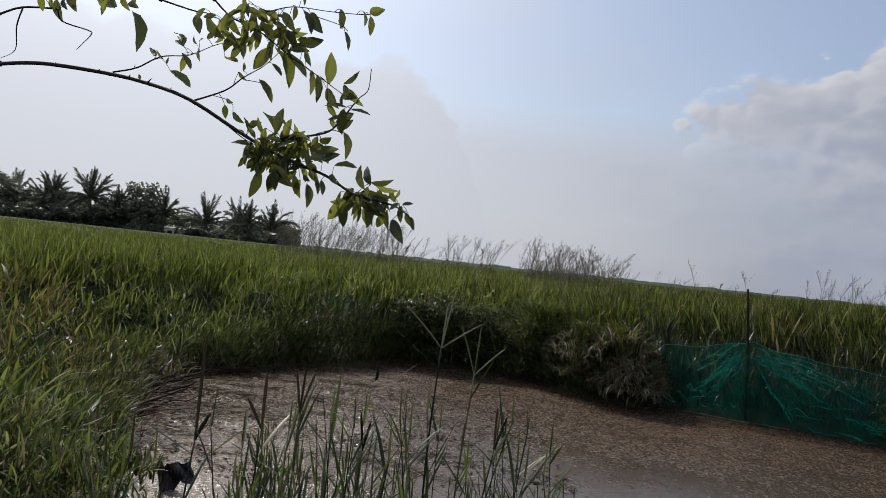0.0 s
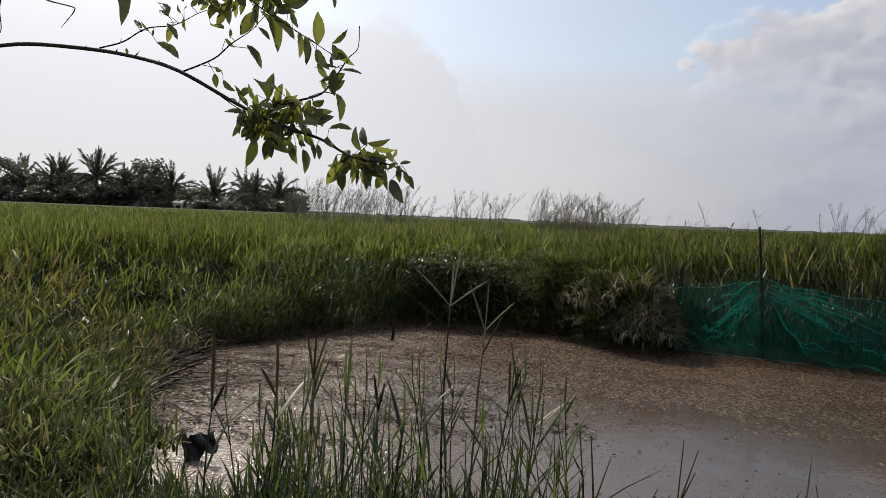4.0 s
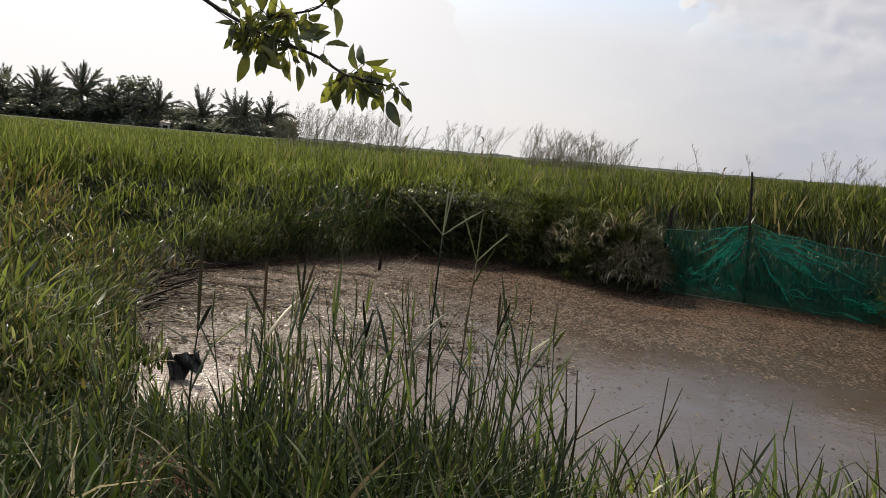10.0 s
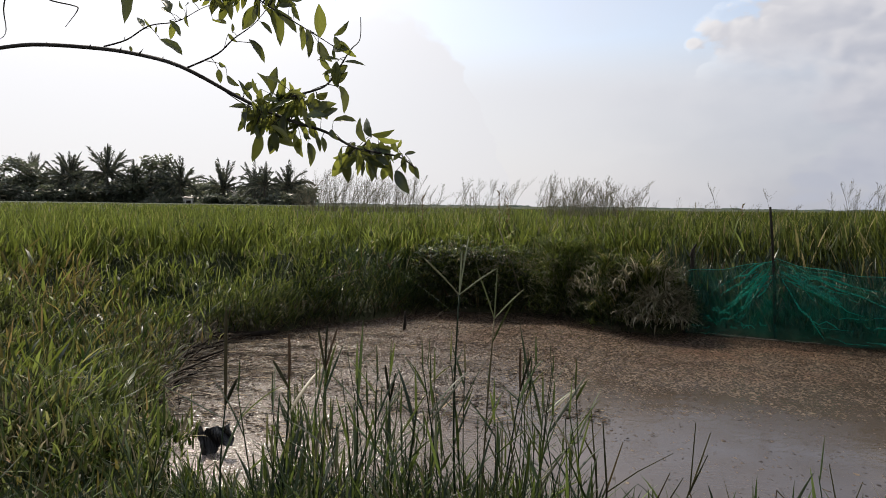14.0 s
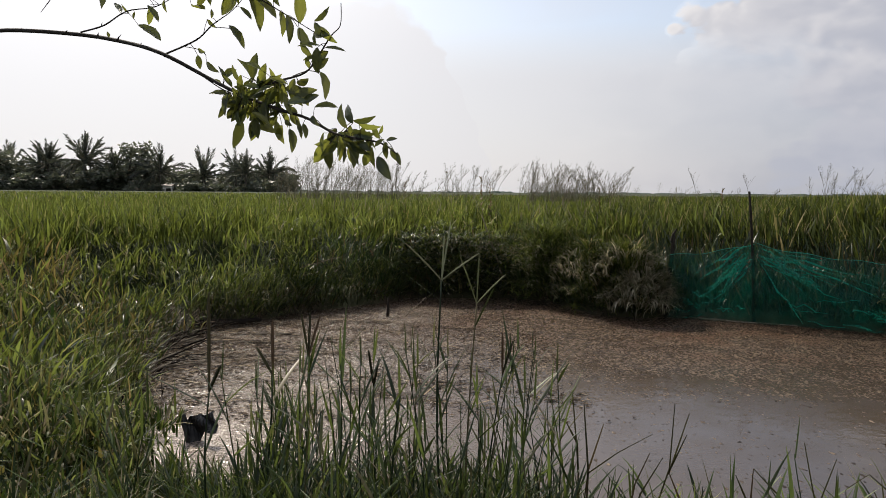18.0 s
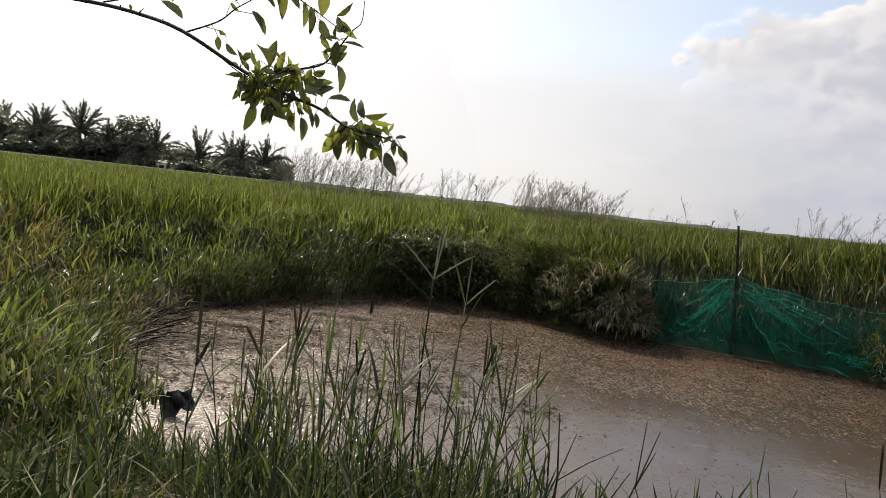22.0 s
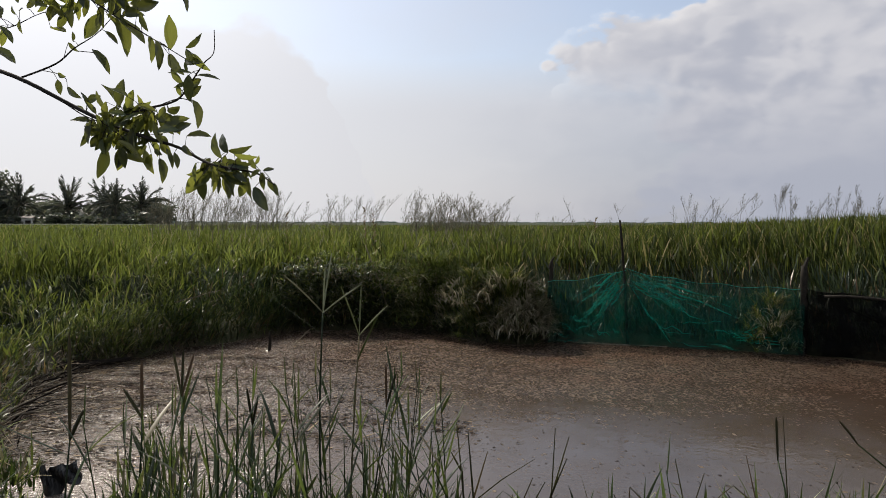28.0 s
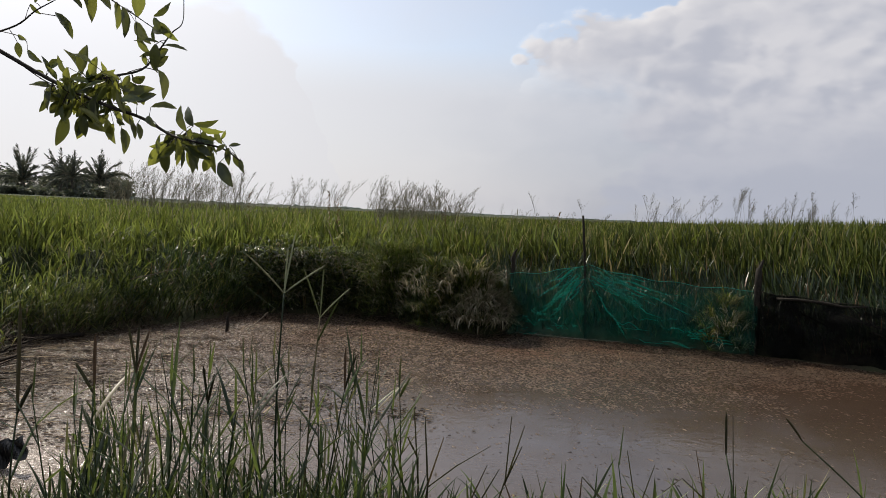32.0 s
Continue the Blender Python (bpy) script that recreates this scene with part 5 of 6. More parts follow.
bent_stalk([[(1.116, 2.38, 0.669), (1.199, 2.38, 0.583), (1.282, 2.38, 0.494), (1.29, 2.38, 0.237), (1.29, 2.3, 0.34)], [(1.116, 2.38, 0.669), (1.112, 2.38, 0.571), (1.118, 2.38, 0.248)], [(1.056, 2.38, 0.647), (1.101, 2.38, 0.55), (1.183, 2.38, 0.288)]], "broken grass stalk bent over sharply")
bent_stalk([[(1.436, 2.38, 0.595), (1.447, 2.38, 0.488), (1.435, 2.38, 0.228), (1.435, 2.3, 0.34)], [(1.515, 2.38, 0.648), (1.436, 2.38, 0.595)], [(1.515, 2.38, 0.648), (1.694, 2.38, 0.496), (1.745, 2.38, 0.406)]], "broken grass stalk bent over sharply")
bent_stalk([[(1.563, 2.38, 0.756), (1.617, 2.38, 0.543), (1.671, 2.38, 0.212), (1.671, 2.3, 0.34)], [(1.531, 2.38, 0.594), (1.59, 2.38, 0.48), (1.641, 2.38, 0.325)], [(1.528, 2.38, 0.531), (1.489, 2.38, 0.421), (1.439, 2.38, 0.294)]], "olive grass stalk with stiff blades")
bent_stalk([[(1.708, 2.38, 0.893), (1.732, 2.38, 0.601), (1.78, 2.38, 0.205), (1.78, 2.3, 0.34)], [(1.747, 2.38, 0.568), (1.707, 2.38, 0.474), (1.632, 2.38, 0.215)]], "olive grass stalk with stiff blades")
bent_stalk([[(0.628, 2.38, 0.639), (0.616, 2.38, 0.452), (0.608, 2.38, 0.282), (0.608, 2.3, 0.34)], [(0.965, 2.38, 0.6), (1.012, 2.38, 0.428), (1.07, 2.38, 0.252)], [(0.997, 2.38, 0.546), (1.038, 2.38, 0.384), (1.072, 2.38, 0.251)]], "short dark grass blades at the water's edge")
for k in range(96):
    u = ra.random()
    x = -0.95 + 1.42 * u + ra.gauss(0, 0.05)
    y = ra.uniform(1.95, 3.0)
    x *= y / 2.4
    z0 = float(ground_z(x, y))
    h = ra.uniform(0.45, 0.82) * (1.0 if -0.6 < x < 0.45 else 0.8) * (0.45 if -0.37 < x / y < -0.22 else 1.0)
    grass_stalk((x, y, z0), (x + ra.gauss(0.0, 0.07), y + ra.gauss(0, 0.05), min(z0 + h, 1.18)), "green leafy grass stalk on the near bank", ra, ra.randint(7, 10), 0.0026, 0.22, 0.0044)
for k in range(46):
    y = ra.uniform(1.75, 2.6)
    x = ra.uniform(-0.62, 0.42) * y / 2.2
    z0 = float(ground_z(x, y))
    grass_stalk((x, y, z0), (x + ra.gauss(0, 0.09), y + ra.gauss(0, 0.08), z0 + ra.uniform(0.2, 0.45)), "dark green leafy grass low on the near bank", ra, ra.randint(6, 9), 0.0028, 0.26, 0.005)
for k in range(30):
    y = ra.uniform(2.2, 2.9)
    x = y * ra.uniform(-0.24, -0.05)
    z0 = float(ground_z(x, y))
    grass_stalk((x, y, z0), (x + ra.gauss(0, 0.08), y + ra.gauss(0, 0.06), ra.uniform(0.55, 0.85)), "dark green leafy grass stalk in the dense stand", ra, ra.randint(6, 9), 0.0028, 0.24, 0.0052)
for k in range(26):
    x = ra.uniform(0.6, 2.9)
    y = ra.uniform(1.8, 2.6)
    z0 = float(ground_z(x, y))
    grass_stalk((x, y, z0), (x + ra.gauss(0.02, 0.06), y + ra.gauss(0, 0.05), z0 + ra.uniform(0.10, 0.26)), "short green grass stalk at the water's edge", ra, ra.randint(2, 4), 0.0026, 0.26, 0.005)


# dead leaves fallen on the near bank
ra = random.Random(31)
for k in range(60):
    x, y = ra.gauss(-0.9, 0.12), ra.gauss(2.7, 0.14)
    v = []
    ln, wd, cu = ra.uniform(0.05, 0.1), ra.uniform(0.015, 0.03), ra.uniform(0.1, 0.5)
    for i in range(6):
        s = i / 5
        w = wd * math.sin(math.pi * (0.06 + 0.9 * s))
        v += [(-w, ln * s, cu * ln * s * s + w * 0.5), (0, ln * s, cu * ln * s * s), (w, ln * s, cu * ln * s * s + w * 0.5)]
    f = []
    for i in range(5):
        f += [(3 * i, 3 * i + 1, 3 * i + 4, 3 * i + 3), (3 * i + 1, 3 * i + 2, 3 * i + 5, 3 * i + 4)]
    ob = tagged(mesh_object("dead_leaf", v, f, M_litter, smooth=True), "curled reddish-brown dead leaf on the grassy bank", "dead leaf", group="leaf litter")
    ob.matrix_basis = pose(x, y, float(ground_z(x, y)) + ra.uniform(0.015, 0.07), ra.uniform(-40, 40), ra.uniform(-40, 40), ra.uniform(0, 360))


# ---- citrus tree with a branch reaching over the view ----
tree = thing("citrus_tree", "small thorny citrus tree with a long leafy branch", "tree", (-3.15, 4.3, 0.2))
BASE = Vector((-3.15, 4.3, 0.2))
v, f = tube(curve_points([(0, 0, -0.1), (0.03, -0.02, 0.9), (-0.03, 0.03, 1.8), (0.02, 0.0, 2.5), (0.1, -0.05, 3.0)]), [0.06 - 0.0018 * k for k in range(21)], 9)
mesh_object("trunk", v, f, M_bark, tree, smooth=True)


def hang(cx, cz):
    """A place in the slanting sheet in which the branch spreads; centimetres."""
    x = cx / 100
    return Vector((x, 2.02 - 0.72 * x, cz / 100)) - BASE


LINES, STALK_ENDS = [], []


def twig(r, ctrl):
    pts = [hang(*c) for c in ctrl]
    for i, p in enumerate(pts):
        p.y += 0.035 * math.sin(i * 2.1 + ctrl[0][0]) * (0 < i < len(pts) - 1)
    line = curve_points(pts, 5)
    n = len(line)
    v, f = tube(line, [max(r * (1.0 - 0.8 * k / (n - 1)), 0.13) / 100 for k in range(n)], 7)
    ob = mesh_object("twig", v, f, M_bark, tree, smooth=True)
    LINES.extend(line)
    return line


def leaf_mesh(curl, fold):
    """A pointed oval blade, one unit long, creased along the midrib and curling."""
    rows = 8
    verts, faces = [], []
    for k in range(rows + 1):
        s = k / rows
        w = 0.5 * math.sin(math.pi * min(1, s * 0.96 + 0.03)) ** 0.8 * (1 - 0.25 * s)
        z = -curl * s * s
        for e in (-1, -0.5, 0, 0.5, 1):
            verts.append((e * w, s, z + fold * abs(e) * w + 0.015 * math.sin(s * 19 + e) * (e != 0)))
        if k:
            a = 5 * (k - 1)
            faces += [(a + i, a + i + 1, a + i + 6, a + i + 5) for i in range(4)]
    me = bpy.data.meshes.new("leaf")
    me.from_pydata(verts, [], faces)
    me.materials.append(M_leaf)
    me.polygons.foreach_set("use_smooth", [True] * len(me.polygons))
    return me


LEAVES = [leaf_mesh(0.10, 0.25), leaf_mesh(0.22, 0.4), leaf_mesh(-0.08, 0.3), leaf_mesh(0.3, 0.15)]
rl = random.Random(5)


def leaf_at(base, axis, wide, deep=0.0):
    ln = axis.length
    d = (axis + Vector((0, deep, 0))).normalized()
    n = (Vector((0.25, -1, 0)) - d * Vector((0.25, -1, 0)).dot(d)).normalized()
    side = d.cross(n)
    true_w = 0.3 + 0.4 * wide
    turn = math.acos(min(1, max(0.3, wide / true_w))) * rl.choice((-1, 1))
    side2, n2 = side * math.cos(turn) + n * math.sin(turn), n * math.cos(turn) - side * math.sin(turn)
    m = Matrix((side2, d, n2)).transposed().to_4x4()
    ob = new("leaf", LEAVES[0] if wide < 0.2 else rl.choice(LEAVES))
    ob.parent = tree
    ob.matrix_basis = Matrix.Translation(base) @ m @ Matrix.Diagonal((ln * true_w, ln, ln * 0.9, 1))
    STALK_ENDS.append(base)
    return ob


def spray(rows):
    for cx, cz, dx, dz, wide in rows:
        b = hang(cx, cz) + Vector((0, rl.uniform(-0.05, 0.05), 0))
        leaf_at(b, hang(cx + dx, cz + dz) - hang(cx, cz), wide, rl.uniform(-0.02, 0.02))


# limbs from the trunk out to where the twigs begin
for z0, cx, cz, r in ((1.95, -217.2, 231.3, 1.5), (2.3, -222.0, 256.3, 0.8), (2.75, -115.1, 248.1, 0.9), (2.8, -88.5, 244.3, 0.7)):
    end = hang(cx, cz)
    start = Vector((0.01, 0, z0))
    mid = start.lerp(end, 0.5) + Vector((0, 0, 0.12 if z0 < 2.5 else 0.42))
    v, f = tube(curve_points([start, mid, end], 8), [r / 100 * (1.3 - 0.3 * k / 16) for k in range(17)], 7)
    mesh_object("limb", v, f, M_bark, tree, smooth=True)
twig(0.95, [(-217.2, 231.3), (-182.2, 227.7), (-144.3, 222.1), (-117.7, 215.7), (-93.8, 207.3), (-72.0, 196.1), (-59.7, 190.1), (-46.1, 184.5), (-36.7, 181.6), (-27.5, 176.6), (-20.0, 174.4), (-12.9, 173.1), (-7.9, 169.7)])
twig(0.3, [(-95.2, 207.8), (-82.6, 201.7), (-69.3, 193.5), (-59.5, 189.0), (-52.2, 183.1)])
twig(0.36, [(-137.5, 221.4), (-124.9, 222.5), (-110.2, 224.4), (-99.1, 225.6), (-87.5, 227.6), (-81.2, 228.0)])
twig(0.36, [(-93.8, 207.5), (-80.1, 211.1), (-70.8, 213.8), (-64.5, 218.6), (-58.2, 222.5)])
twig(0.4, [(-115.1, 248.1), (-98.7, 241.9), (-91.8, 240.6), (-80.8, 234.1)])
twig(0.35, [(-88.5, 244.3), (-81.3, 238.2), (-67.1, 229.9), (-57.2, 222.7), (-46.8, 216.3), (-40.2, 211.2), (-33.8, 206.8), (-30.4, 204.8)])
twig(0.25, [(-75.4, 240.1), (-68.1, 238.1), (-54.5, 236.1), (-41.9, 234.0), (-32.1, 232.8), (-27.2, 231.1)])
twig(0.15, [(-45.7, 232.7), (-37.4, 229.5), (-34.2, 226.8)])
twig(0.42, [(-53.4, 192.4), (-45.1, 193.2), (-37.4, 195.9), (-32.1, 200.2), (-27.9, 204.4), (-25.6, 208.6), (-25.0, 214.2)])
twig(0.55, [(-222.0, 256.3), (-204.2, 257.2), (-180.9, 254.3), (-175.2, 251.0), (-173.7, 246.8), (-158.0, 241.9), (-151.3, 237.5), (-158.7, 235.2), (-162.0, 233.0)])
twig(0.42, [(-204.1, 256.7), (-204.5, 247.3), (-209.5, 238.3), (-217.7, 234.1)])
twig(0.12, [(-70.8, 213.8), (-64.9, 212.8), (-62.4, 211.7)])
twig(0.12, [(-85.7, 209.4), (-77.1, 206.6), (-75.2, 205.3)])
twig(0.12, [(-41.2, 194.7), (-35.3, 195.1), (-32.2, 194.7)])
spray([(-184.5, 259.0, -0.8, -4.6, 0.5), (-177.2, 257.9, 3.2, -5.0, 0.4), (-149.5, 254.4, 2.9, -5.2, 0.4), (-137.2, 252.6, 3.5, -5.6, 0.4), (-129.2, 251.0, 0.0, -4.1, 0.5), (-167.9, 257.1, -1.7, -3.3, 0.5), (-187.8, 259.4, 0.5, -7.1, 0.5), (-181.6, 258.6, 2.4, -9.4, 0.45), (-169.7, 256.8, 3.9, -5.8, 0.6), (-153.2, 255.4, 11.2, -5.4, 0.5), (-142.2, 250.7, -1.9, -6.8, 0.4), (-139.7, 252.3, 3.4, -7.0, 0.3), (-130.3, 247.5, 4.7, -2.0, 0.5), (-131.7, 246.3, 9.3, -15.9, 0.2), (-112.7, 224.0, -4.6, 4.8, 0.3), (-112.4, 225.7, -2.5, 3.1, 0.2), (-124.7, 221.6, -0.7, 2.5, 0.2), (-123.2, 217.6, -0.8, 3.0, 0.4), (-107.6, 220.5, 9.4, -7.3, 0.3), (-100.4, 225.1, -0.5, -6.4, 0.4), (-99.5, 224.6, 4.1, -6.3, 0.3), (-99.3, 227.1, -5.0, 8.0, 0.35), (-100.0, 227.8, -4.8, 2.6, 0.4)])
spray([(-106.7, 223.9, -1.0, -2.5, 0.4), (-93.9, 227.2, 0.3, -4.6, 0.3), (-95.6, 229.5, -2.3, 3.0, 0.2), (-94.4, 230.4, 2.6, 0.8, 0.2), (-89.0, 229.4, 3.1, 2.2, 0.5), (-97.1, 240.2, 2.8, -6.6, 0.6), (-91.9, 241.0, -4.7, -4.0, 0.4), (-89.5, 236.5, 7.8, -8.4, 0.25), (-86.3, 237.8, 4.4, -4.2, 0.5), (-76.8, 228.6, -3.2, -5.3, 0.45), (-76.9, 229.0, 5.2, -6.9, 0.35), (-80.7, 237.1, 4.2, -7.5, 0.3), (-74.0, 236.3, -2.1, -6.2, 0.4), (-69.9, 237.3, -1.7, -4.9, 0.5), (-67.1, 229.9, -2.3, -5.0, 0.4)])
spray([(-69.9, 233.8, 3.6, -6.3, 0.4), (-65.1, 232.2, 3.6, -6.7, 0.45), (-58.9, 236.3, 4.0, -5.8, 0.45), (-61.6, 236.6, -1.5, -5.6, 0.4), (-71.7, 230.0, -1.9, -3.7, 0.4), (-53.5, 236.5, -0.4, -5.0, 0.4), (-63.3, 225.6, -5.3, -7.1, 0.5), (-62.4, 228.6, -1.3, -7.2, 0.35), (-61.7, 219.7, 3.4, -4.1, 0.35), (-58.3, 222.9, 5.7, -10.9, 0.35), (-56.5, 222.3, 7.9, -8.7, 0.3), (-60.8, 233.6, 4.7, -11.0, 0.35), (-55.3, 228.2, 2.2, -4.0, 0.5), (-54.7, 228.7, 3.0, 1.6, 0.5), (-53.0, 227.6, 5.8, -3.6, 0.6), (-48.8, 223.8, 7.2, -0.1, 0.4), (-53.3, 222.8, 5.8, -1.0, 0.5), (-47.9, 221.5, 2.5, -5.0, 0.3), (-50.6, 235.2, 4.6, -8.5, 0.3), (-48.5, 234.9, 5.8, -7.5, 0.35), (-50.7, 239.7, 0.5, -4.2, 0.3), (-38.1, 235.7, 1.6, -5.6, 0.45), (-35.7, 227.9, 2.9, -5.3, 0.3), (-37.4, 229.5, 1.4, -2.5, 0.3)])
spray([(-30.7, 234.3, 1.5, -1.7, 0.3), (-27.3, 231.4, 5.6, 0.0, 0.4), (-27.2, 230.9, 1.1, -5.5, 0.45), (-29.1, 231.5, 1.6, -4.2, 0.3), (-39.8, 211.7, -0.4, 10.0, 0.45), (-46.2, 215.8, 2.6, -7.6, 0.3), (-42.3, 212.3, 2.0, -7.9, 0.35), (-40.0, 210.0, 4.7, -7.1, 0.3), (-38.8, 204.9, 3.8, -4.3, 0.3), (-33.1, 205.8, 5.6, -1.5, 0.7), (-33.8, 206.4, -0.1, -3.5, 0.3), (-29.6, 201.3, -4.3, -2.3, 0.6), (-33.6, 196.5, 3.9, 2.4, 0.5), (-36.8, 199.8, 0.9, -3.1, 0.5), (-28.8, 204.4, 2.2, -1.3, 0.3), (-81.8, 223.0, 7.2, -3.6, 0.25), (-74.9, 217.4, 2.8, -2.8, 0.3), (-70.8, 215.7, 0.3, 3.0, 0.4), (-63.7, 212.3, 6.1, -5.7, 0.3)])
spray([(-65.4, 190.1, -5.1, 3.8, 0.4), (-60.9, 185.8, -3.5, 2.4, 0.45), (-53.1, 190.1, -2.1, -3.9, 0.5), (-49.3, 185.0, 5.4, -1.8, 0.4), (-58.7, 191.5, 2.9, 2.8, 0.4), (-39.8, 183.3, -3.3, 1.8, 0.5), (-46.2, 185.9, -2.9, -2.4, 0.45), (-52.8, 184.0, -3.9, -3.3, 0.45), (-43.7, 190.1, 1.1, 2.8, 0.4), (-70.0, 194.9, -3.4, 2.4, 0.35), (-80.5, 206.5, 0.6, -4.7, 0.6), (-77.1, 206.6, 3.4, -1.8, 0.3), (-75.3, 202.9, 4.2, -4.5, 0.25), (-68.0, 196.0, -1.2, 5.3, 0.3), (-68.7, 198.0, 5.5, 1.6, 0.45), (-60.2, 194.3, -3.1, 6.2, 0.2), (-57.5, 195.3, -4.4, 8.7, 0.25), (-56.6, 195.8, 1.4, 7.9, 0.45), (-53.4, 192.4, 2.6, 4.6, 0.6), (-48.0, 192.0, -1.8, 5.6, 0.3), (-47.0, 192.3, 1.2, 2.2, 0.4), (-66.7, 191.1, -6.8, 1.4, 0.3), (-63.9, 187.6, -4.8, 1.0, 0.5), (-62.6, 186.7, -3.7, -3.9, 0.5), (-62.1, 182.9, -2.0, -9.7, 0.4), (-56.6, 183.0, -1.1, -8.2, 0.4), (-54.1, 181.1, 5.7, -3.1, 0.6), (-54.7, 181.9, 1.2, -6.0, 0.5)])
spray([(-40.4, 188.3, 5.7, 1.8, 0.45), (-37.8, 186.0, 5.6, 1.7, 0.4), (-42.8, 183.2, 3.4, -3.8, 0.5), (-45.5, 179.9, -2.3, -5.0, 0.45), (-34.1, 181.3, 2.7, -3.4, 0.4), (-57.7, 188.6, -2.8, 4.2, 0.45), (-51.8, 193.3, 2.3, 5.4, 0.45), (-59.0, 184.8, -2.8, -4.2, 0.5), (-53.0, 185.8, 3.4, -3.6, 0.5), (-64.6, 193.4, -2.8, 3.4, 0.4), (-39.9, 192.3, 5.1, 1.7, 0.4), (-44.2, 186.0, 3.0, 2.3, 0.5), (-47.8, 181.3, 2.4, -7.2, 0.35), (-43.3, 178.7, 1.9, -7.3, 0.4), (-44.7, 181.4, 2.9, -2.1, 0.4), (-40.6, 181.5, 1.5, -6.2, 0.3), (-38.1, 180.1, 0.9, -5.3, 0.4), (-41.6, 189.6, 1.5, 4.0, 0.5), (-38.7, 190.1, 2.6, -4.9, 0.5), (-34.1, 184.7, 7.5, 0.1, 0.25), (-31.9, 194.9, 2.8, -7.9, 0.35), (-42.2, 186.0, 6.0, 0.4, 0.4), (-43.5, 188.7, -3.4, 2.7, 0.5), (-48.0, 183.1, -3.8, -3.4, 0.5), (-59.5, 188.6, -3.8, 2.9, 0.5), (-50.7, 187.7, 4.1, 1.3, 0.5)])
spray([(-28.9, 175.7, -5.2, -2.9, 0.35), (-29.1, 174.3, -4.6, -6.4, 0.5), (-28.5, 172.8, -0.1, -7.5, 0.42), (-27.9, 176.6, -2.0, 1.7, 0.4), (-23.0, 177.7, -3.3, 7.6, 0.25), (-21.4, 179.4, -4.1, 6.8, 0.3), (-21.5, 180.3, 5.6, 0.2, 0.28), (-21.8, 174.3, 6.1, 1.2, 0.35), (-21.1, 176.4, 6.0, -2.1, 0.25), (-21.7, 173.5, 1.8, -7.5, 0.45), (-19.5, 173.3, 3.7, -2.5, 0.6), (-16.5, 171.3, -1.7, -5.2, 0.6), (-25.1, 174.7, 1.8, -7.3, 0.25), (-22.6, 173.4, 0.8, -6.7, 0.25), (-15.3, 171.8, 0.4, -5.9, 0.25)])
spray([(-13.1, 174.4, -2.4, 3.9, 0.35), (-13.2, 175.3, 1.1, 2.8, 0.4), (-12.0, 174.0, -2.5, -1.8, 0.4), (-11.3, 173.2, 0.1, -4.9, 0.35), (-10.8, 173.4, 2.4, 0.8, 0.4), (-9.8, 171.7, 1.9, -4.0, 0.35), (-7.9, 170.0, 1.5, -4.1, 0.3), (-13.5, 169.0, 3.8, -6.8, 0.4), (-23.8, 175.9, 4.3, -3.1, 0.5), (-26.5, 175.8, 3.1, -3.3, 0.5)])
# inner leaves of the two dense tufts
for cx, cz, ex, ez, count in ((-55, 190, 13, 7.5, 84), (-74, 235, 12, 7, 34), (-57, 226, 6, 5, 12), (-23, 176, 7, 3.5, 22), (-34, 204, 4, 5, 8)):
    for k in range(count):
        a, q2 = rl.uniform(0, 6.28), math.sqrt(rl.random())
        b = hang(cx + ex * q2 * math.cos(a), cz + ez * q2 * math.sin(a)) + Vector((0, rl.uniform(-0.08, 0.08), 0))
        th = rl.gauss(-1.4, 0.9)
        ln = rl.uniform(0.04, 0.075)
        leaf_at(b, Vector((math.cos(th) * ln, rl.uniform(-0.02, 0.02), math.sin(th) * ln)), rl.uniform(0.15, 0.5))
# leaf stalks from each leaf's foot to the nearest twig
verts, faces = [], []
for b in STALK_ENDS:
    near = min(LINES, key=lambda p: (p - b).length_squared)
    if 0.002 < (near - b).length < 0.14:
        mid = near.lerp(b, 0.5) + Vector((0, 0, 0.004))
        v, f = tube([near, mid, b], [0.0013, 0.001, 0.0009], 4)
        faces += [tuple(i + len(verts) for i in q) for q in f]
        verts += v
tagged(mesh_object("leaf_stalk", verts, faces, M_bark, tree), kind="stuff")
# thorns of the main branch
for cx, cz, dx, dz in ((-176, 226.8, 0.6, 2.0), (-147, 222.4, 1.0, 1.2), (-118, 215.5, 2.0, 2.4), (-128, 218.6, 0.4, 1.4), (-106, 211.8, 1.0, 1.5)):
    a = hang(cx, cz)
    v, f = tube([a, a + Vector((dx, 0, dz)) / 200, a + Vector((dx, 0, dz)) / 100], [0.004, 0.0025, 0.0005], 5)
    mesh_object("thorn", v, f, M_bark, tree)


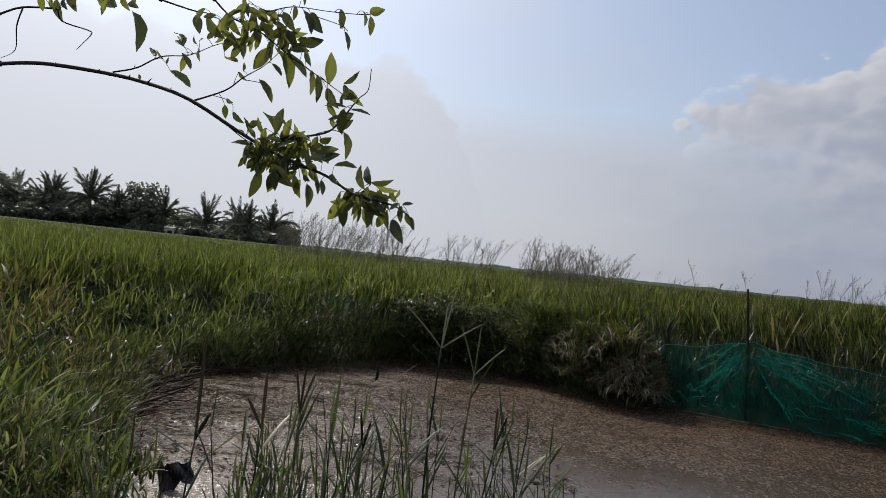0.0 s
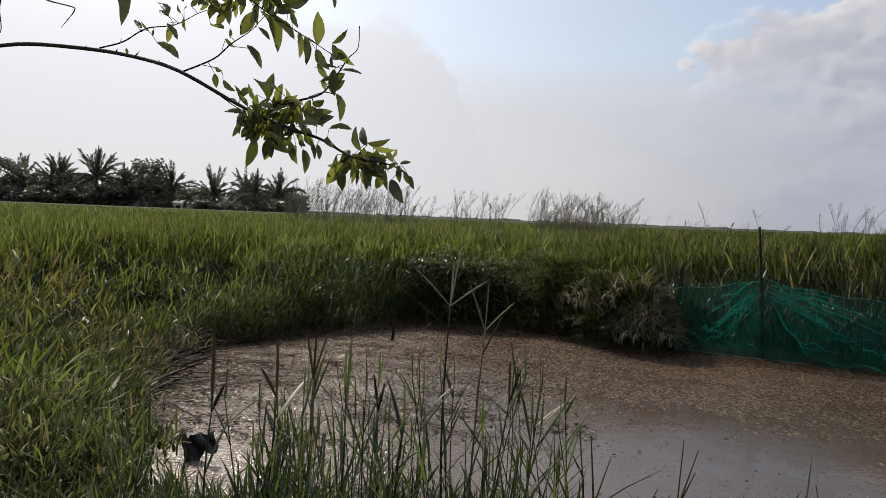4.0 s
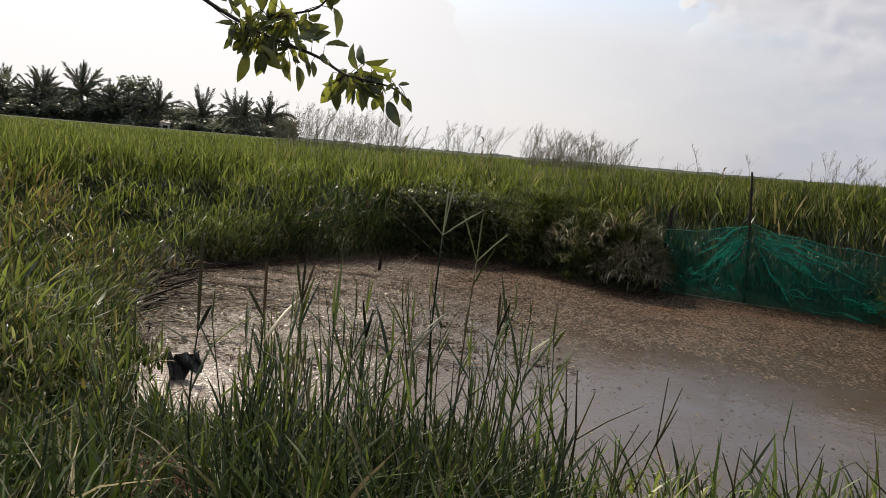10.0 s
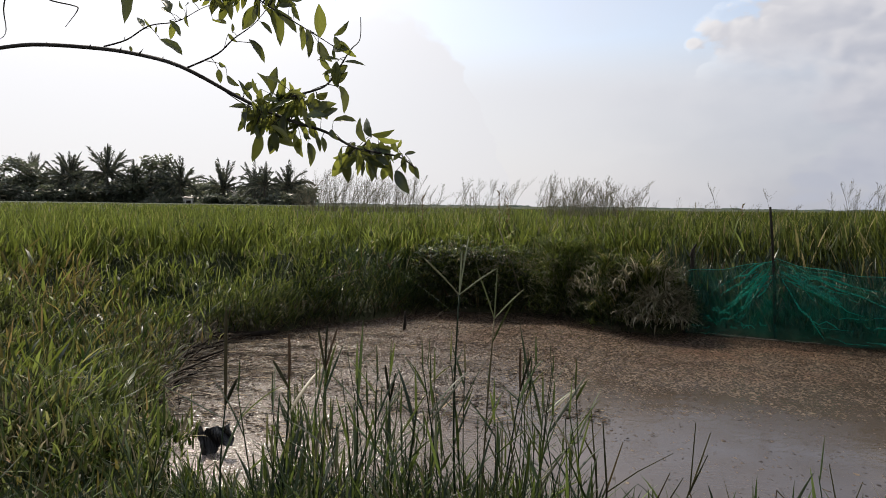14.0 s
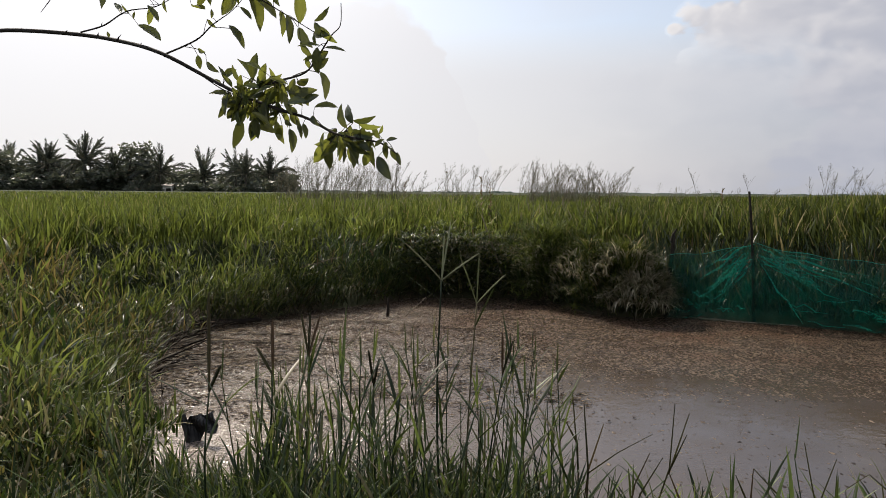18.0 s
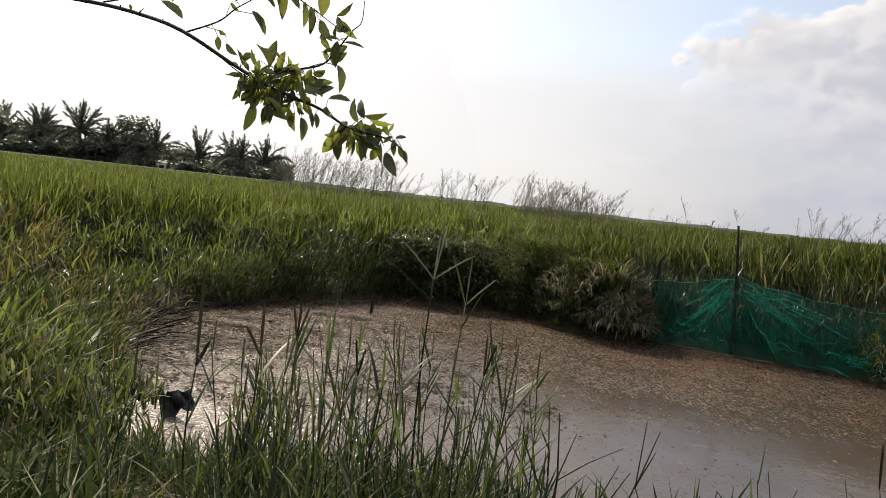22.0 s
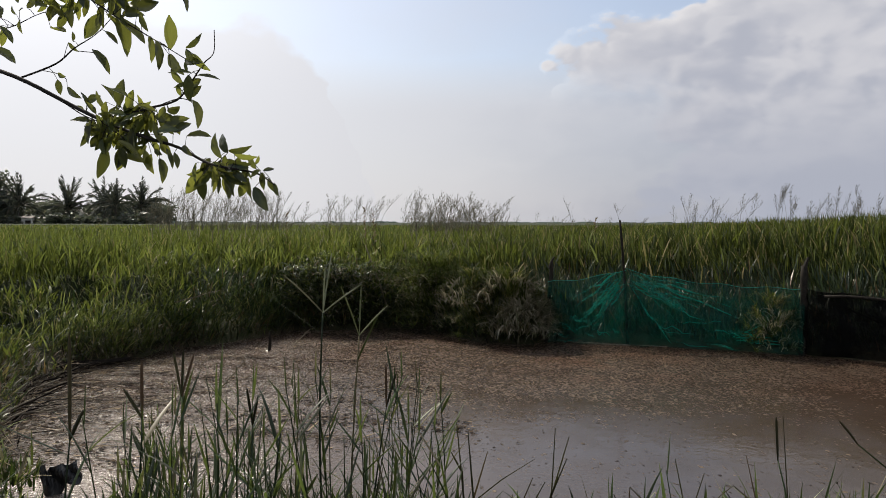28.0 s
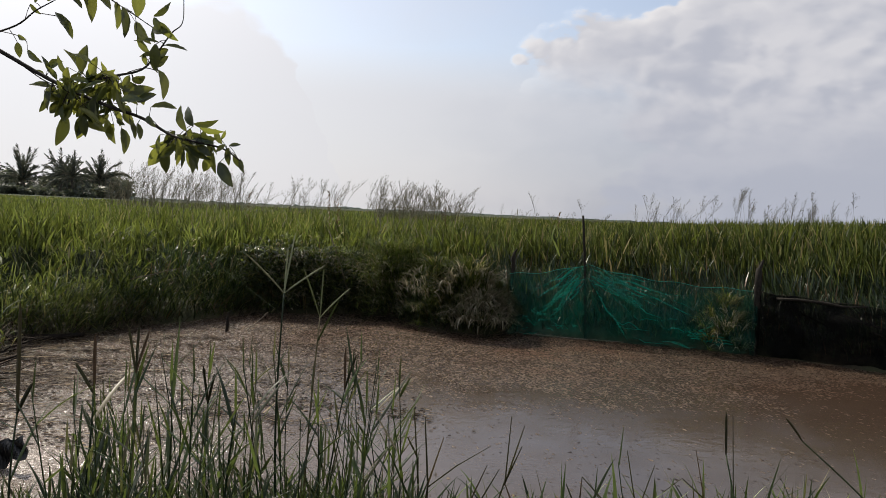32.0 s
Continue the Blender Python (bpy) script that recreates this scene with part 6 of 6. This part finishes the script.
# ---- seeding grasses standing above the rice ----
def panicle_grass(name, label, cx, cy, spread, count, z_top, seed, airy=1.0, lean=0.15, depth=0.8):
    """Thin culms with open feathery heads, one clump."""
    ra = random.Random(seed)
    verts, faces = [], []

    def add(v, f):
        o = len(verts)
        verts.extend(v)
        faces.extend(tuple(i + o for i in q) for q in f)

    for _ in range(count):
        x, y = cx + ra.uniform(-1, 1) * spread, cy + ra.uniform(-1, 1) * depth
        h = z_top * ra.uniform(0.80, 1.02) + ra.uniform(-0.1, 0.05)
        a = ra.uniform(0, 6.28)
        lx, ly = math.cos(a) * lean * ra.random() + 0.07, math.sin(a) * lean * ra.random()
        culm = [Vector((x + lx * s * s, y + ly * s * s, 1.46 + (h - 1.46) * s)) for s in (0, 0.25, 0.5, 0.75, 1)]
        add(*tube(culm, [0.0032, 0.0029, 0.0025, 0.002, 0.0012], 3))
        head = ra.uniform(0.22, 0.36)
        for k in range(int(16 * airy)):
            s = 1 - (k / (16 * airy)) * head / max(0.3, h - 1.46)
            at = Vector((x + lx * s * s, y + ly * s * s, 1.46 + (h - 1.46) * s))
            b = ra.uniform(0, 6.28)
            ln = ra.uniform(0.05, 0.16) * (0.5 + k / (16 * airy))
            d = Vector((math.cos(b) * 0.42 + 0.12, math.sin(b) * 0.42, ra.uniform(0.5, 1.0)))
            e = at + d * ln
            add(*tube([at, at.lerp(e, 0.5), e], [0.0009, 0.0011, 0.0009], 3))
            for q in (0.55, 0.8, 1.0):
                c = at.lerp(e, q) + Vector((ra.uniform(-1, 1), ra.uniform(-1, 1), ra.uniform(-1, 0.4))) * 0.013
                o = Vector((ra.uniform(-1, 1), ra.uniform(-1, 1), ra.uniform(-1.6, 1.6))) * 0.008
                i = len(verts)
                verts.extend([c - o, c + Vector((o.z, -o.x, o.y)) * 0.5, c + o])
                faces.append((i, i + 1, i + 2))
        if ra.random() < 0.5:
            z = ra.uniform(1.0, 1.5)
            b = ra.uniform(0, 6.28)
            d = Vector((math.cos(b), math.sin(b), 0))
            base = Vector((x, y, z))
            pts = [base + d * 0.4 * s * 0.5 + Vector((0, 0, 0.38 * s - 0.15 * s ** 3)) for s in (0, 0.33, 0.66, 1)]
            add(*ribbon(pts, [0.004, 0.005, 0.004, 0.0005], Vector((-d.y, d.x, 0))))
    ob = mesh_object(name, verts, faces, M_seed)
    return tagged(ob, label, "seeding grass", kind="stuff")


for label, cx, cy, spread, count, top, airy in (
        ("pale feathery grass heads standing over the rice", -1.5, 13.2, 1.1, 200, 2.13, 1.0),
        ("few loose seeding grass stems over the rice", 0.75, 13.0, 0.5, 26, 2.04, 1.0),
        ("dense tuft of feathery seeding grass over the rice", 2.28, 11.6, 0.72, 150, 2.01, 1.1),
        ("sparse low seeding grass stems over the rice", 0.0, 12.8, 0.6, 22, 1.95, 1.0),
        ("lone tall seeding grass stem over the rice", 4.35, 12.2, 0.06, 3, 2.03, 1.3),
        ("scattered short grass heads over the rice", 5.0, 13.5, 1.0, 12, 1.78, 0.7),
        ("lone seeding grass stem over the rice", 5.9, 12.5, 0.10, 3, 1.98, 1.2),
        ("thin group of seeding grass stems", 7.1, 12.2, 0.6, 20, 2.12, 1.2),
        ("seeding grass stems with drooping heads over the rice", 8.8, 11.4, 1.0, 26, 2.27, 1.4),
        ("far group of seeding grass stems", 11.5, 14.0, 1.6, 22, 2.2, 1.2)):
    panicle_grass("seeding_grass", label, cx, cy, spread, count, top, int(cx * 100) + 900, airy, 0.35 if spread < 0.9 else 0.18)


def weed_spike(x, y, z_top, seed):
    """A leafy dark weed tip that overtops the rice."""
    ra = random.Random(seed)
    t = thing("tall_weed", "dark leafy weed overtopping the rice", "weed", (x, y, 0.3), group="tall weeds")
    v, f = tube([(0, 0, 0), (0.02, 0, (z_top - 0.3) * 0.5), (0.0, 0, z_top - 0.3)], [0.007, 0.005, 0.002], 5)
    mesh_object("stem", v, f, M_under, t)
    for k in range(16):
        z = (z_top - 0.3) * (0.55 + 0.45 * k / 16)
        stalk_leaf(t, Vector((0, 0, z)), ra.uniform(0, 6.28), 0.09, ra.uniform(0.5, 1.1), 0.2, 0.014, ra, M_under)


for x, y, z in ((0.95, 12.4, 1.86), (1.08, 12.2, 1.78), (-0.35, 12.6, 1.76), (3.05, 12.8, 1.66), (5.3, 13.0, 1.70)):
    weed_spike(x, y, z, int(x * 100) + 50)


# ---- the tree line beyond the field ----
def frond_mesh(length, droop, seed):
    """A coconut frond: arching midrib with ragged paired leaflets."""
    ra = random.Random(seed)
    verts, faces = [], []
    mid = []
    for k in range(13):
        s = k / 12
        mid.append(Vector((length * (s - 0.20 * droop * s ** 3), 0, length * (0.06 * s - droop * 0.5 * s ** 2.4))))
    v, f = tube(mid, [0.013 * (1 - 0.8 * k / 12) for k in range(13)], 4)
    verts += v
    faces += f
    for k in range(34):
        s = 0.08 + 0.92 * k / 33
        p = mid[min(12, int(s * 12))].lerp(mid[min(12, int(s * 12) + 1)], (s * 12) % 1)
        for e in (-1, 1):
            if ra.random() < 0.12:
                continue
            ll = length * 0.25 * math.sin(math.pi * (0.15 + 0.76 * s)) ** 0.8 * ra.uniform(0.6, 1.15)
            tipv = p + Vector((ll * ra.uniform(0.45, 0.8), e * ll * ra.uniform(0.2, 0.55), -ll * ra.uniform(0.1, 0.35 + 0.5 * droop)))
            i = len(verts)
            wide = ra.uniform(0.010, 0.018)
            verts += [p - Vector((wide, 0, 0)), p + Vector((wide, 0, 0)), p.lerp(tipv, 0.6) + Vector((wide, 0, 0.012)), tipv]
            faces += [(i, i + 1, i + 2), (i, i + 2, i + 3)]
    me = bpy.data.meshes.new("frond")
    me.from_pydata([tuple(q) for q in verts], [], faces)
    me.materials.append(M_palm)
    return me


FRONDS = [frond_mesh(1.0, d, k) for k, d in enumerate((0.15, 0.35, 0.6, 0.9, 1.3, 1.7))]


def palm(x, y, z_crown, size, seed, label):
    ra = random.Random(seed)
    t = thing("coconut_palm", label, "palm tree", (x, y, 0.0), group="palms of the tree line")
    lean = ra.uniform(-0.6, 0.6)
    n = 12
    pts = [(lean * (k / n) ** 2 + 0.1 * math.sin(k), 0.1 * math.cos(k * 0.8), z_crown * k / n) for k in range(n + 1)]
    v, f = tube(pts, [0.24 - 0.009 * k + (0.02 if k % 2 else 0) for k in range(n + 1)], 8)
    mesh_object("trunk", v, f, M_trunk, t)
    for k in range(34):
        s = k / 33
        up = radians(90 - 105 * s ** 1.15 + ra.uniform(-13, 13))
        ln = size * ra.uniform(0.85, 1.4)
        fr = new("frond", FRONDS[min(5, max(0, int(s * 5.5 + ra.uniform(-0.7, 0.9))))])
        fr.parent = t
        fr.matrix_basis = Matrix.Translation((lean, 0, z_crown)) @ Matrix.Rotation(k * 2.4 + ra.uniform(-0.5, 0.5), 4, "Z") @ Matrix.Rotation(-up, 4, "Y") @ Matrix.Rotation(ra.uniform(-0.9, 0.9), 4, "X") @ Matrix.Scale(ln, 4)
    return t


PY = 130.0
for px, top, size in ((-67.5, 9.2, 3.2), (-74.6, 9.6, 3.4), (-65.2, 10.2, 3.3), (-57.6, 11.2, 3.7), (-52.6, 8.0, 3.0), (-45.0, 8.2, 3.3), (-39.0, 8.0, 3.5), (-33.9, 8.0, 2.9), (-30.8, 7.6, 2.7), (-27.4, 8.2, 3.2), (-84, 10.0, 3.4), (-93, 9.4, 3.3)):
    palm(px, PY + (px * 7 % 9) - 4, top - size * (1.45 if px < -48 else 1.25), size * 1.25, int(px * 10) + 2000, "dark grey-green coconut palm in the tree line")


def broad_tree(x, y, h, wide, seed, label):
    """Trunk, limbs and a loose crown of small leaf clumps."""
    ra = random.Random(seed)
    t = thing("broadleaf_tree", label, "tree", (x, y, 0.0), group="trees of the tree line")
    v, f = tube([(0, 0, 0), (0.1, 0, h * 0.3), (-0.1, 0, h * 0.55), (0.05, 0, h * 0.8)], [0.22, 0.18, 0.12, 0.05], 7)
    mesh_object("trunk", v, f, M_trunk, t)
    tips = []
    for k in range(9):
        a = k * 2.4
        z0 = h * ra.uniform(0.25, 0.6)
        e = Vector((math.cos(a) * wide * ra.uniform(0.4, 0.9), math.sin(a) * wide * ra.uniform(0.4, 0.9), h * ra.uniform(0.45, 0.95)))
        v, f = tube([(0, 0, z0), (e.x * 0.5, e.y * 0.5, z0 * 0.4 + e.z * 0.6), e], [0.09, 0.06, 0.02], 5)
        mesh_object("limb", v, f, M_trunk, t)
        tips.append(e)
    pos = []
    for e in tips + [Vector((0, 0, h * 0.85)), Vector((0, 0, h * 0.5)), Vector((wide * 0.4, 0, h * 0.3)), Vector((-wide * 0.4, 0, h * 0.3))]:
        rad = ra.uniform(0.7, 1.3) * wide * 0.36
        for _ in range(150):
            w = Vector((ra.gauss(0, 0.6), ra.gauss(0, 0.6), ra.gauss(0, 0.42))) * rad
            pos.append(e + w)
    verts, faces = [], []
    for p in pos:
        if p.z < 0.3:
            continue
        a, b = Vector((ra.uniform(-1, 1), ra.uniform(-1, 1), ra.uniform(-0.6, 0.6))) * 0.34, Vector((ra.uniform(-1, 1), ra.uniform(-1, 1), ra.uniform(-0.8, 0.8))) * 0.28
        i = len(verts)
        verts += [p - a, p + b, p + a, p - b]
        faces.append((i, i + 1, i + 2, i + 3))
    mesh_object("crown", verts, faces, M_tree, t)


ra = random.Random(77)
for k in range(30):
    x = -92 + 65 * k / 29 + ra.uniform(-1, 1)
    broad_tree(x, PY + ra.uniform(5, 14), ra.uniform(4.2, 5.6) + (1.8 if -76 < x < -50 else 0) * ra.uniform(0.3, 1), ra.uniform(2.6, 3.8), 300 + k, "dense dark broadleaf tree among the palms")
for k in range(22):
    broad_tree(-92 + 65 * k / 21 + ra.uniform(-1, 1), PY - 4 + ra.uniform(-1.5, 1.5), ra.uniform(2.6, 4.4) * (1.0 if k < 14 else 0.62), ra.uniform(1.8, 2.8), 600 + k, "low dark bush in front of the palms")
broad_tree(-73.5, 128, 9.2, 3.2, 411, "tall open-crowned tree rising beside the palms")
broad_tree(-50.5, 128, 9.0, 3.4, 412, "flat-topped tree spreading beside a palm")


def hut(x, y, wide, h, seed):
    t = thing("farm_hut", "small whitewashed hut half hidden under trees", "house", (x, y, 0))
    bm = bmesh.new()
    bmesh.ops.create_cube(bm, size=1.0, matrix=Matrix.Translation((0, 0, h / 2)) @ Matrix.Diagonal((wide, 3.0, h, 1)))
    bmesh.ops.bevel(bm, geom=bm.edges[:], offset=0.04, segments=1, affect="EDGES")
    part("wall", bm, M_white, t)
    v = [(-wide * 0.6, -1.9, h), (wide * 0.6, -1.9, h), (wide * 0.6, 1.9, h), (-wide * 0.6, 1.9, h), (-wide * 0.6, 0, h + 0.35), (wide * 0.6, 0, h + 0.35)]
    mesh_object("roof", v, [(0, 1, 5, 4), (3, 4, 5, 2), (0, 4, 3), (1, 2, 5), (0, 3, 2, 1)], M_tin, t)
    bm = bmesh.new()
    bmesh.ops.create_cube(bm, size=1.0, matrix=Matrix.Translation((wide * 0.15, -1.52, h * 0.42)) @ Matrix.Diagonal((0.8, 0.06, h * 0.8, 1)))
    part("door", bm, M_post, t)


hut(-70.8, 126, 1.8, 2.3, 1)
hut(-43.2, 126, 1.5, 2.2, 2)
hut(-78.3, 126, 1.5, 2.4, 3)


def woodland(name, label, y, x0, x1, h, step, seed):
    """A far, low, uneven wood edge with depth."""
    ra = random.Random(seed)
    verts, faces = [], []
    n = int((x1 - x0) / step)
    hs = [h * (0.5 + 0.25 * math.sin(k * 0.37 + seed) * math.sin(k * 0.11) + 0.45 * ra.random() ** 2) for k in range(n + 1)]
    for k in range(n + 1):
        x = x0 + step * k
        verts += [(x, y, 0), (x, y + 2, hs[k] * 0.8), (x, y + 8, hs[k]), (x, y + 30, hs[k] * 0.9), (x, y + 40, 0)]
        if k:
            a = 5 * (k - 1)
            faces += [(a + i, a + i + 5, a + i + 6, a + i + 1) for i in range(4)]
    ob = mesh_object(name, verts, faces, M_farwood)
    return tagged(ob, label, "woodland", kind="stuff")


woodland("far_woodland", "low woods along the horizon, greyed for haze", 620, -420, 900, 2.6, 1.5, 3)
woodland("far_woodland", "trees behind the field, greyed for haze", 300, -70, 110, 2.0, 0.8, 5)
